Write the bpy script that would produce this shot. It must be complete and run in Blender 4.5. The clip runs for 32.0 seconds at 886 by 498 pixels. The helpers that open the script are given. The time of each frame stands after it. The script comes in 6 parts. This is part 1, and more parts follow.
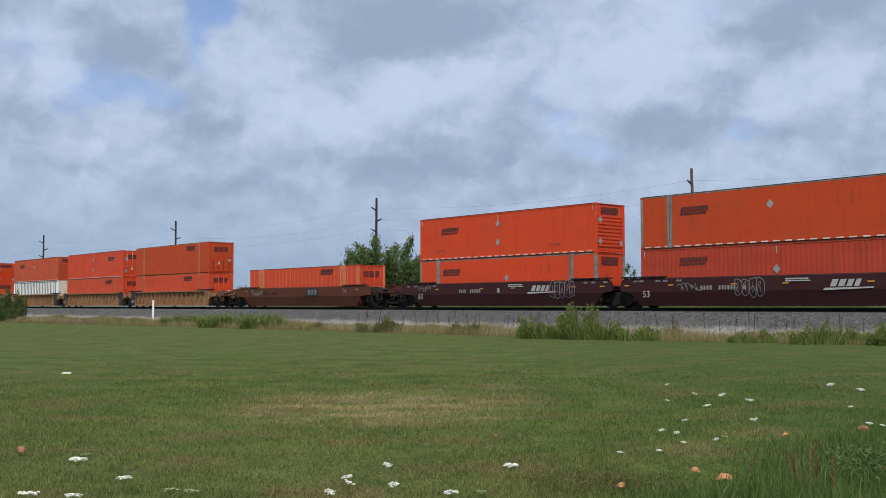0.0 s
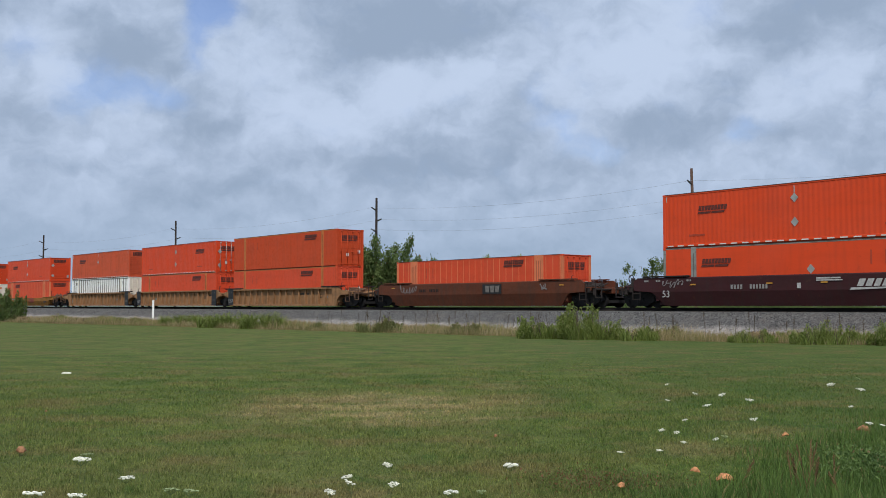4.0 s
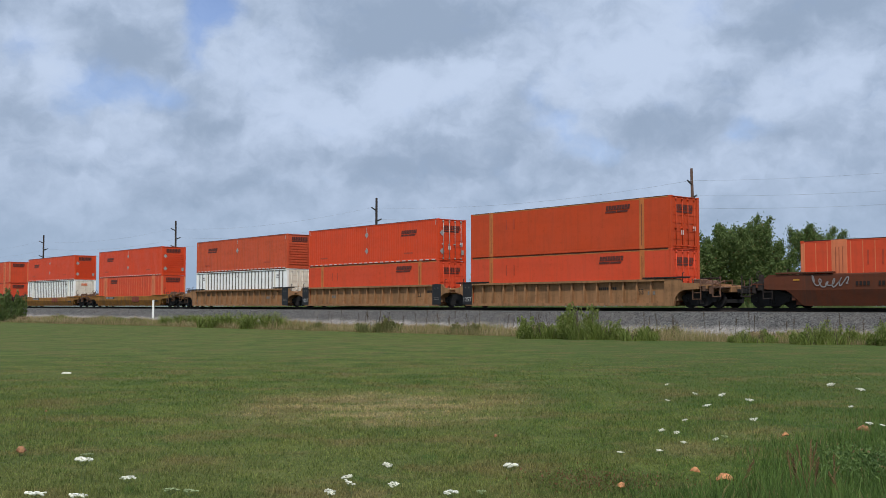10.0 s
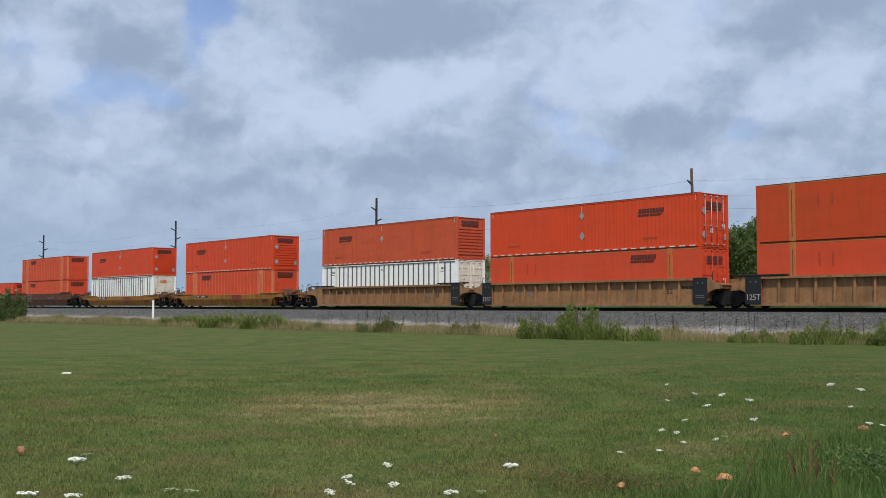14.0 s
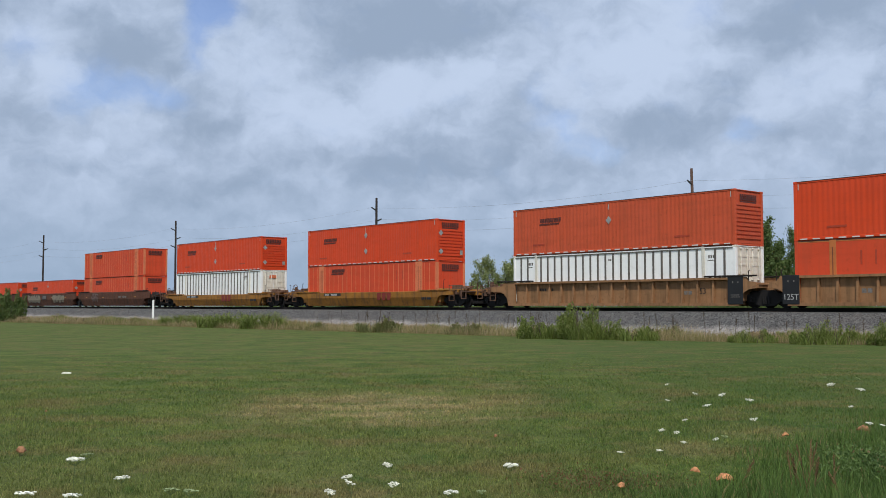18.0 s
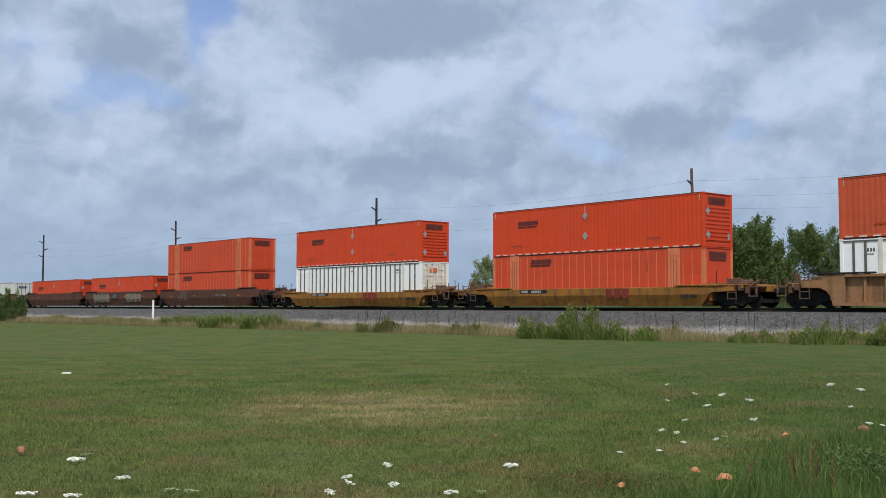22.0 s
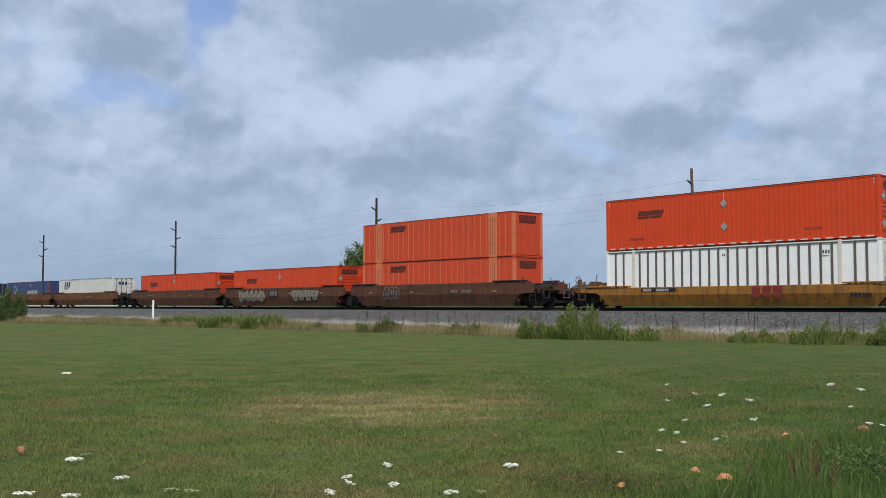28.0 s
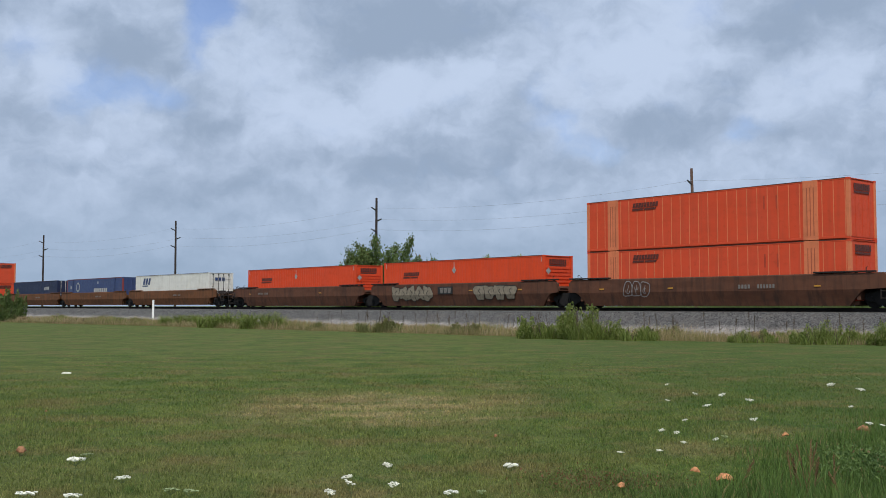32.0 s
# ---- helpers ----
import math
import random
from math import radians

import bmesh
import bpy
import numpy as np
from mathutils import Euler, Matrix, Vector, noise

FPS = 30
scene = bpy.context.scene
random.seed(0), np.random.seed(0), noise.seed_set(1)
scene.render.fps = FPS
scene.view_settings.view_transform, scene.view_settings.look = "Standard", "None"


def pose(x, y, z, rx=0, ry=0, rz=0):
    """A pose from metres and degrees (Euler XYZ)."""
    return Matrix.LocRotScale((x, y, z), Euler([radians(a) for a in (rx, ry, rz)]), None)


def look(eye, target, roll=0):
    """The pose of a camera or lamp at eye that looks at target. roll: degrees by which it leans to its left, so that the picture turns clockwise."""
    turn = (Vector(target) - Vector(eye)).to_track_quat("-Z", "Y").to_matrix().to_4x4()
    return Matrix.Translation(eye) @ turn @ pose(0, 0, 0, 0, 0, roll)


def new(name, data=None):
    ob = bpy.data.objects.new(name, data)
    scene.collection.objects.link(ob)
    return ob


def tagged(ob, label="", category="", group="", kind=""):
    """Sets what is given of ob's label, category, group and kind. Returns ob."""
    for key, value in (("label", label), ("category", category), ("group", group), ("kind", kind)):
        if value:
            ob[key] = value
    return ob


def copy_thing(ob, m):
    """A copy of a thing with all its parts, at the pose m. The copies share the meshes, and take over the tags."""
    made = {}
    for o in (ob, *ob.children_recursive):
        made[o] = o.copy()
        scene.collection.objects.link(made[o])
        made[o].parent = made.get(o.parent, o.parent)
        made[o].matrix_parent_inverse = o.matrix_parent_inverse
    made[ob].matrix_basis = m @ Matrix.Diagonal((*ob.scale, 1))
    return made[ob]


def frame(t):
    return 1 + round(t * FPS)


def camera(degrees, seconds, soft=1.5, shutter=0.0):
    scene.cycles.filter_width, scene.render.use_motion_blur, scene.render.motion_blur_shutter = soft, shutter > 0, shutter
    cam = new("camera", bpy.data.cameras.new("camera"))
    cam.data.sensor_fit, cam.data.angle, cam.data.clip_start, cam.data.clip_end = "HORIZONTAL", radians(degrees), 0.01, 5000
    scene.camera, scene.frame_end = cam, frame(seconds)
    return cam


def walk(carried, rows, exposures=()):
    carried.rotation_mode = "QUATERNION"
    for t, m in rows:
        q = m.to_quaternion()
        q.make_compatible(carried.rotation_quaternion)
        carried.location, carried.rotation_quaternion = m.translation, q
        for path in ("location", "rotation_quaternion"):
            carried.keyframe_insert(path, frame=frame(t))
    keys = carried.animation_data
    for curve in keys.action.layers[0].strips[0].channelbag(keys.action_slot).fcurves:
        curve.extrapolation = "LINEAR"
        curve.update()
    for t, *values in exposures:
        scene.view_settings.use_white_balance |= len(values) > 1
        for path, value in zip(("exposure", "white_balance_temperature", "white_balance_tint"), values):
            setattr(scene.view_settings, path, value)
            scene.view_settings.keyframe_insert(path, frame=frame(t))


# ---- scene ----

CAM = pose(0, 0, 1.5, 93.2, 0, 0)
cam = camera(47.07, 32.0, soft=0.9)
walk(cam, [(0, CAM), (32, CAM)])

# ---- track frame: s metres along the line, w metres beyond its centre ----
YAW = radians(49.47)
AX, NX = Vector((math.cos(YAW), -math.sin(YAW), 0)), Vector((math.sin(YAW), math.cos(YAW), 0))
TRACK, RAIL_TOP = 46.34, 1.40


def along(s, w, z=0.0):
    return AX * s + NX * (TRACK + w) + Vector((0, 0, z))


def on_track(s, w=0.0, z=0.0):
    p = along(s, w, z)
    return pose(p.x, p.y, p.z, 0, 0, -49.47)


def travel(t):
    """How far the train has come at t seconds, gaining a little speed."""
    return -5.05 + 5.205 * t + 0.0058 * t * t


# ---- light ----
SUN_EL, SUN_AZ = radians(57), radians(184)
sun = new("sun", bpy.data.lights.new("sun", "SUN"))
sun.data.energy, sun.data.angle, sun.data.color = 3.25, radians(4), (1.0, 0.955, 0.89)
sun.matrix_basis = look((0, 0, 60), Vector((0, 0, 60)) - Vector((math.sin(SUN_AZ) * math.cos(SUN_EL), math.cos(SUN_AZ) * math.cos(SUN_EL), math.sin(SUN_EL))))


def link(tree, a, b):
    tree.links.new(a, b)


def node(tree, kind, **values):
    n = tree.nodes.new(kind)
    for key, v in values.items():
        n.inputs[key].default_value = v
    return n


def math_node(tree, op, a, b=None, clamp=False):
    n = tree.nodes.new("ShaderNodeMath")
    n.operation, n.use_clamp = op, clamp
    for k, v in enumerate((a, b)):
        if v is None:
            continue
        if isinstance(v, (int, float)):
            n.inputs[k].default_value = v
        else:
            tree.links.new(v, n.inputs[k])
    return n.outputs[0]


def mix_colour(tree, fac, a, b, how="MIX"):
    n = tree.nodes.new("ShaderNodeMix")
    n.data_type, n.blend_type = "RGBA", how
    for sock, v in ((n.inputs[0], fac), (n.inputs[6], a), (n.inputs[7], b)):
        if isinstance(v, (int, float)):
            sock.default_value = v
        elif isinstance(v, tuple):
            sock.default_value = (*v[:3], 1)
        else:
            tree.links.new(v, sock)
    return n.outputs[2]


def ramp(tree, value, lo, hi, a=0.0, b=1.0):
    n = tree.nodes.new("ShaderNodeMapRange")
    n.interpolation_type = "SMOOTHSTEP"
    tree.links.new(value, n.inputs[0])
    for k, v in zip((1, 2, 3, 4), (lo, hi, a, b)):
        n.inputs[k].default_value = v
    return n.outputs[0]


def noise_tex(tree, vec, scale, detail=4.0, rough=0.55, stretch=None):
    if stretch:
        m = tree.nodes.new("ShaderNodeMapping")
        m.inputs["Scale"].default_value = stretch
        tree.links.new(vec, m.inputs[0])
        vec = m.outputs[0]
    n = node(tree, "ShaderNodeTexNoise", Scale=scale, Detail=detail, Roughness=rough)
    tree.links.new(vec, n.inputs["Vector"])
    return n.outputs["Fac"]


def sky_direction(x, y):
    """A direction from degrees right of and degrees above the view's middle at the horizon."""
    a, e = radians(x), radians(y)
    return (math.sin(a) * math.cos(e), math.cos(a) * math.cos(e), math.sin(e))


def build_sky():
    world = bpy.data.worlds.new("sky")
    scene.world = world
    world.use_nodes = True
    tr = world.node_tree
    tr.nodes.clear()
    out, bg = tr.nodes.new("ShaderNodeOutputWorld"), tr.nodes.new("ShaderNodeBackground")
    link(tr, bg.outputs[0], out.inputs[0])
    sky = tr.nodes.new("ShaderNodeTexSky")
    sky.sky_type, sky.sun_disc = "NISHITA", False
    sky.sun_elevation, sky.sun_rotation = SUN_EL, SUN_AZ
    co = tr.nodes.new("ShaderNodeTexCoord").outputs["Generated"]
    blue = mix_colour(tr, 1.0, sky.outputs[0], (0.92, 1.0, 1.28), "MULTIPLY")
    # cloud masses: right, up, half width, half height in degrees, and how strong
    bright = [(-18.0, 16.1, 3.0, 1.6, 0.14), (-21.9, 14.4, 1.4, 1.3, 0.25), (-21.4, 11.9, 1.0, 1.7, 0.3), (-11.4, 13.6, 2.4, 1.7, 0.24), (-9.0, 14.5, 2.5, 1.3, 0.08), (-10.5, 11.8, 3.5, 1.9, 0.08), (-7.7, 10.4, 2.7, 1.4, 0.34), (-5.5, 9.9, 2.2, 1.3, 0.25), (-2.7, 11.6, 2.4, 1.3, 0.4), (-0.4, 12.7, 2.5, 1.4, 0.38), (2.1, 12.4, 2.2, 1.7, 0.3), (-16.5, 9.7, 2.2, 1.0, 0.25), (-19.4, 8.2, 1.6, 0.7, 0.28), (-6.8, 6.9, 1.4, 1.1, 0.25), (-21.1, 5.1, 2.2, 1.0, 0.15)]
    bright += [(9.3, 12.7, 3.8, 1.9, 0.26), (12.7, 12.7, 3.0, 2.2, 0.3), (10.0, 14.5, 2.9, 1.3, 0.25), (13.6, 16.2, 2.4, 1.6, 0.36), (21.7, 12.4, 1.6, 1.4, 0.3), (19.5, 11.6, 2.4, 1.6, 0.25), (6.8, 11.5, 1.6, 1.9, 0.18), (16.0, 14.2, 1.3, 1.6, 0.12)]
    grey = [(-23.0, 16.4, 1.9, 1.6, 0.3), (-17.0, 13.2, 3.2, 1.4, 0.34), (-18.0, 14.4, 3.0, 1.9, 0.22), (-22.5, 9.3, 1.9, 2.5, 0.25), (-13.3, 9.6, 2.4, 1.6, 0.28), (-12.0, 6.1, 4.8, 1.3, 0.2), (-4.6, 15.5, 4.5, 1.9, 0.35), (-1.4, 14.8, 3.5, 1.9, 0.3), (-2.7, 13.9, 1.9, 1.0, 0.15), (-0.8, 8.0, 4.5, 1.6, 0.3), (-5.8, 7.7, 4.1, 1.0, 0.25)]
    grey += [(1.1, 16.1, 3.8, 1.6, 0.32), (3.7, 7.7, 3.8, 1.9, 0.16), (12.7, 9.6, 3.0, 1.3, 0.36), (10.6, 10.0, 1.9, 1.3, 0.2), (17.7, 15.2, 2.5, 2.2, 0.26), (20.9, 15.2, 2.9, 2.4, 0.3), (22.9, 15.5, 1.6, 1.9, 0.25), (15.7, 10.5, 1.9, 1.0, 0.22), (4.0, 9.9, 1.9, 1.9, 0.2), (21.7, 8.9, 2.9, 1.6, 0.18)]
    gaps = [(-13.7, 15.8, 1.3, 1.7, 1), (-12.5, 16.4, 1.3, 1.0, 0.8), (-14.0, 13.6, 1.1, 1.6, 0.5), (-19.1, 11.9, 2.2, 1.1, 0.6), (-16.8, 11.6, 2.2, 0.8, 0.5), (-15.3, 11.1, 1.6, 0.8, 0.4), (-22.7, 13.6, 1.6, 1.3, 0.3), (-18.0, 10.7, 1.9, 0.6, 0.4), (-20.2, 10.5, 1.3, 1.3, 0.3), (8.1, 8.7, 2.1, 0.8, 0.5), (6.8, 10.0, 1.0, 1.3, 0.5), (17.2, 9.6, 1.7, 0.7, 0.45), (16.3, 8.9, 1.1, 0.5, 0.5), (5.3, 11.9, 1.0, 1.0, 0.35), (14.8, 16.1, 1.9, 1.3, 0.35), (5.6, 10.5, 0.8, 1.0, 0.3)]
    # drawn-out edges: a slow drift and small billows
    moved = co
    for scale, amount in ((7.0, 0.019), (26.0, 0.021)):
        wn = node(tr, "ShaderNodeTexNoise", Scale=scale, Detail=5.0, Roughness=0.55)
        link(tr, co, wn.inputs["Vector"])
        sub = tr.nodes.new("ShaderNodeVectorMath")
        sub.operation = "SUBTRACT"
        link(tr, wn.outputs["Color"], sub.inputs[0])
        sub.inputs[1].default_value = (0.5, 0.5, 0.5)
        off = tr.nodes.new("ShaderNodeVectorMath")
        off.operation = "MULTIPLY_ADD"
        link(tr, sub.outputs[0], off.inputs[0])
        off.inputs[1].default_value = (2 * amount, 2 * amount, 1.5 * amount)
        link(tr, moved, off.inputs[2])
        moved = off.outputs[0]

    def masses(items, crisp=0.25):
        total = None
        for x, y, rx, ry, amount in items:
            d = tr.nodes.new("ShaderNodeVectorMath")
            d.operation = "SUBTRACT"
            link(tr, moved, d.inputs[0])
            d.inputs[1].default_value = sky_direction(x, y)
            k = tr.nodes.new("ShaderNodeVectorMath")
            k.operation = "MULTIPLY"
            link(tr, d.outputs[0], k.inputs[0])
            k.inputs[1].default_value = (1 / radians(rx), 1 / radians(rx), 1 / radians(ry))
            ln = tr.nodes.new("ShaderNodeVectorMath")
            ln.operation = "LENGTH"
            link(tr, k.outputs[0], ln.inputs[0])
            one = ramp(tr, ln.outputs["Value"], crisp, 1.45, amount, 0.0)
            total = one if total is None else math_node(tr, "ADD", total, one)
        return total

    soft = noise_tex(tr, co, 9.0, 7.0, 0.55, (1, 1, 1.9))
    fine = noise_tex(tr, moved, 26.0, 6.0, 0.55, (1, 1, 1.6))
    # billows, brighter on the side that faces the light
    lifted = tr.nodes.new("ShaderNodeVectorMath")
    lifted.operation = "ADD"
    link(tr, moved, lifted.inputs[0])
    lifted.inputs[1].default_value = (-0.008, 0.0, 0.014)
    billow = noise_tex(tr, moved, 15.0, 6.0, 0.55, (1, 1, 1.4))
    above = noise_tex(tr, lifted.outputs[0], 15.0, 6.0, 0.55, (1, 1, 1.4))
    relief = math_node(tr, "SUBTRACT", billow, above)
    tone = math_node(tr, "ADD", math_node(tr, "MULTIPLY", soft, 0.52), math_node(tr, "MULTIPLY", fine, 0.44))
    tone = math_node(tr, "ADD", tone, math_node(tr, "MULTIPLY", relief, 1.35))
    tone = math_node(tr, "ADD", tone, 0.045)
    tone = math_node(tr, "ADD", tone, masses(bright))
    tone = math_node(tr, "SUBTRACT", tone, masses(grey))
    light = ramp(tr, tone, -0.05, 1.05)
    cloud = mix_colour(tr, light, (0.310, 0.398, 0.540), (0.535, 0.640, 0.825))
    gap = math_node(tr, "ADD", masses(gaps, 0.0), math_node(tr, "MULTIPLY", math_node(tr, "SUBTRACT", 0.5, fine), 0.9))
    gap = ramp(tr, gap, 0.0, 1.0)
    # thin haze towards the horizon
    sep = tr.nodes.new("ShaderNodeSeparateXYZ")
    link(tr, co, sep.inputs[0])
    low = ramp(tr, sep.outputs[2], 0.0, 0.15, 1.0, 0.0)
    cloud = mix_colour(tr, math_node(tr, "MULTIPLY", low, 0.75), cloud, (0.292, 0.398, 0.545))
    scale = mix_colour(tr, 1.0, blue, (0.115, 0.115, 0.115), "MULTIPLY")
    gap = math_node(tr, "MULTIPLY", gap, math_node(tr, "SUBTRACT", 1.0, math_node(tr, "MULTIPLY", low, 0.8)))
    full = mix_colour(tr, math_node(tr, "MULTIPLY", gap, 0.75), cloud, scale)
    link(tr, full, bg.inputs[0])
    bg.inputs[1].default_value = 1.0


build_sky()
scene.view_settings.exposure = 0.0


# ---- materials ----
def material(name, rough=0.6, metal=0.0):
    m = bpy.data.materials.new(name)
    m.use_nodes = True
    tr = m.node_tree
    b = tr.nodes["Principled BSDF"]
    b.inputs["Roughness"].default_value, b.inputs["Metallic"].default_value = rough, metal
    return m, tr, b


def bump(tr, b, height, strength, dist):
    n = node(tr, "ShaderNodeBump", Strength=strength, Distance=dist)
    link(tr, height, n.inputs["Height"])
    link(tr, n.outputs[0], b.inputs["Normal"])


def shifted(tr):
    """Object space, moved by each object's own random number."""
    co = tr.nodes.new("ShaderNodeTexCoord").outputs["Object"]
    rnd = tr.nodes.new("ShaderNodeObjectInfo").outputs["Random"]
    v = tr.nodes.new("ShaderNodeVectorMath")
    v.operation = "ADD"
    link(tr, co, v.inputs[0])
    c = tr.nodes.new("ShaderNodeCombineXYZ")
    for k in range(3):
        link(tr, math_node(tr, "MULTIPLY", rnd, 37.0 + 11 * k), c.inputs[k])
    link(tr, c.outputs[0], v.inputs[1])
    return v.outputs[0]


def paint(name, colour, grime=0.4, rough=0.55, dirt=(0.09, 0.055, 0.035), fade=0.25):
    """Weathered paint: faded patches, rain streaks and rust spots."""
    m, tr, b = material(name, rough)
    v = shifted(tr)
    big = noise_tex(tr, v, 0.45, 3.0)
    faded = tuple(min(1.0, c * 0.92 + 0.014) for c in colour)
    col = mix_colour(tr, math_node(tr, "MULTIPLY", ramp(tr, big, 0.35, 0.7), fade * 2, True), colour, faded)
    streak = noise_tex(tr, v, 1.0, 5.0, 0.6, (3.2, 3.2, 0.28))
    spots = noise_tex(tr, v, 4.0, 6.0, 0.65)
    bands = noise_tex(tr, v, 1.0, 4.0, 0.6, (0.35, 0.35, 1.6))
    col = mix_colour(tr, math_node(tr, "MULTIPLY", ramp(tr, bands, 0.44, 0.66), grime * 0.9, True), col, tuple(c * 0.62 for c in colour))
    blotch = noise_tex(tr, v, 0.8, 6.0, 0.62, (1.0, 1.0, 1.7))
    col = mix_colour(tr, math_node(tr, "MULTIPLY", ramp(tr, blotch, 0.47, 0.68), grime * 0.85, True), col, tuple(0.5 * c + 0.5 * k for c, k in zip(colour, dirt)))
    s = math_node(tr, "MULTIPLY", ramp(tr, streak, 0.44, 0.70), grime, True)
    col = mix_colour(tr, s, col, dirt)
    s2 = math_node(tr, "MULTIPLY", ramp(tr, spots, 0.56, 0.70), grime * 0.7, True)
    col = mix_colour(tr, s2, col, (0.10, 0.045, 0.025))
    link(tr, col, b.inputs["Base Color"])
    link(tr, ramp(tr, spots, 0.3, 0.8, rough - 0.08, rough + 0.2), b.inputs["Roughness"])
    b.inputs["Specular IOR Level"].default_value = 0.2
    bump(tr, b, big, 0.15, 0.02)
    return m


def plain(name, colour, rough=0.6, metal=0.0, vary=0.25, scale=3.0):
    m, tr, b = material(name, rough, metal)
    v = shifted(tr)
    n = noise_tex(tr, v, scale, 5.0)
    dark = tuple(c * (1 - vary) for c in colour)
    link(tr, mix_colour(tr, ramp(tr, n, 0.3, 0.7), dark, colour), b.inputs["Base Color"])
    bump(tr, b, n, 0.12, 0.01)
    return m


ORANGE = paint("orange_paint", (0.70, 0.068, 0.017), 0.16, 0.45, (0.3, 0.045, 0.02))
ORANGE_WORN = paint("worn_orange_paint", (0.66, 0.075, 0.027), 0.2, 0.6, (0.28, 0.07, 0.035))
ORANGE_DULL = paint("dull_orange_paint", (0.56, 0.067, 0.017), 0.2, 0.6, (0.22, 0.05, 0.02))
ORANGE_BLEACHED = paint("sun_bleached_orange_paint", (0.60, 0.096, 0.038), 0.3, 0.6, (0.3, 0.07, 0.03))
ORANGE_RED = paint("red_orange_paint", (0.48, 0.058, 0.028), 0.3, 0.6, (0.25, 0.04, 0.025))
ORANGE_PALE = paint("pale_orange_paint", (0.70, 0.205, 0.092), 0.28, 0.65, (0.3, 0.1, 0.05))
TAN_POST = paint("ochre_paint", (0.54, 0.172, 0.050), 0.3, 0.6)
GREY_POST = paint("grey_aluminium_paint", (0.27, 0.28, 0.26), 0.75, 0.5, (0.13, 0.075, 0.04))
WHITE = paint("white_paint", (0.93, 0.93, 0.90), 0.10, 0.45, (0.42, 0.40, 0.36), 0.1)
DULL_WHITE = paint("dull_white_paint", (0.72, 0.71, 0.65), 0.25, 0.5, (0.40, 0.36, 0.30), 0.2)
CREAM = paint("cream_paint", (0.74, 0.70, 0.60), 0.3, 0.5, (0.35, 0.30, 0.22))
DARK_RIB = paint("dark_grey_rib", (0.135, 0.122, 0.108), 0.3, 0.55)
BLUE = paint("blue_paint", (0.045, 0.07, 0.17), 0.25, 0.5, (0.05, 0.05, 0.08))
NAVY = paint("navy_paint", (0.018, 0.028, 0.07), 0.25, 0.5, (0.04, 0.04, 0.05))
RED_EDGE = paint("dark_red_paint", (0.22, 0.05, 0.055), 0.3, 0.55)
MAROON = paint("maroon_paint", (0.048, 0.0125, 0.014), 0.45, 0.55, (0.035, 0.022, 0.02), 0.15)
BROWN = paint("oxide_brown_paint", (0.120, 0.036, 0.017), 0.5, 0.65, (0.06, 0.035, 0.025), 0.15)
BROWN_DARK = paint("sooty_brown_paint", (0.125, 0.052, 0.030), 0.65, 0.7, (0.040, 0.026, 0.020), 0.15)
RUSTY = paint("rusty_brown_paint", (0.165, 0.068, 0.028), 0.7, 0.75, (0.07, 0.038, 0.022), 0.2)
TAN = paint("dusty_tan_paint", (0.320, 0.168, 0.078), 0.55, 0.7, (0.12, 0.070, 0.034), 0.2)
YELLOW = paint("dirty_yellow_paint", (0.34, 0.150, 0.026), 0.8, 0.65, (0.14, 0.072, 0.032), 0.15)
BLACK = plain("black_paint", (0.011, 0.011, 0.012), 0.55)
IRON = plain("dark_cast_iron", (0.009, 0.0075, 0.007), 0.92)
RUST = plain("rusty_steel", (0.016, 0.011, 0.009), 0.9)
LOGO = plain("faded_black_print", (0.135, 0.026, 0.014), 0.6, 0, 0.5, 9.0)
LOGO_RED = plain("faded_red_print", (0.24, 0.025, 0.014), 0.6, 0, 0.4, 9.0)
MARK_WHITE = plain("white_print", (0.47, 0.46, 0.44), 0.6, 0, 0.3, 9.0)
MARK_BLUE = plain("blue_print", (0.03, 0.06, 0.16), 0.6)
TAG_GREY = plain("silver_placard", (0.42, 0.41, 0.38), 0.4, 0.3)
REFLECT = plain("reflective_strip", (0.75, 0.70, 0.66), 0.4)
SLOT = plain("dark_orange_slot", (0.20, 0.05, 0.025), 0.8)
SLOT_PALE = plain("faded_orange_slot", (0.42, 0.10, 0.045), 0.8)
AMBER = plain("amber_reflector", (0.55, 0.26, 0.03), 0.45)
DIM_GREY = plain("dim_grey_print", (0.20, 0.18, 0.16), 0.7, 0, 0.4, 9.0)
FAINT = plain("faint_print", (0.46, 0.056, 0.018), 0.6)
GEAR = plain("dusty_brown_ironwork", (0.15, 0.075, 0.042), 0.8, 0, 0.45, 5.0)
GEAR_DARK = plain("sooty_ironwork", (0.030, 0.020, 0.016), 0.85, 0, 0.45, 5.0)
ROOF_EDGE = plain("dirty_shaded_edge", (0.07, 0.03, 0.02), 0.8)
MARK_SOFT = plain("worn_white_print", (0.30, 0.285, 0.27), 0.6, 0, 0.4, 9.0)
GRAFF_CREAM = plain("cream_spray_paint", (0.27, 0.225, 0.16), 0.65, 0, 0.35, 5.0)
GRAFF_WHITE = plain("white_spray_paint", (0.27, 0.25, 0.25), 0.65, 0, 0.35, 7.0)


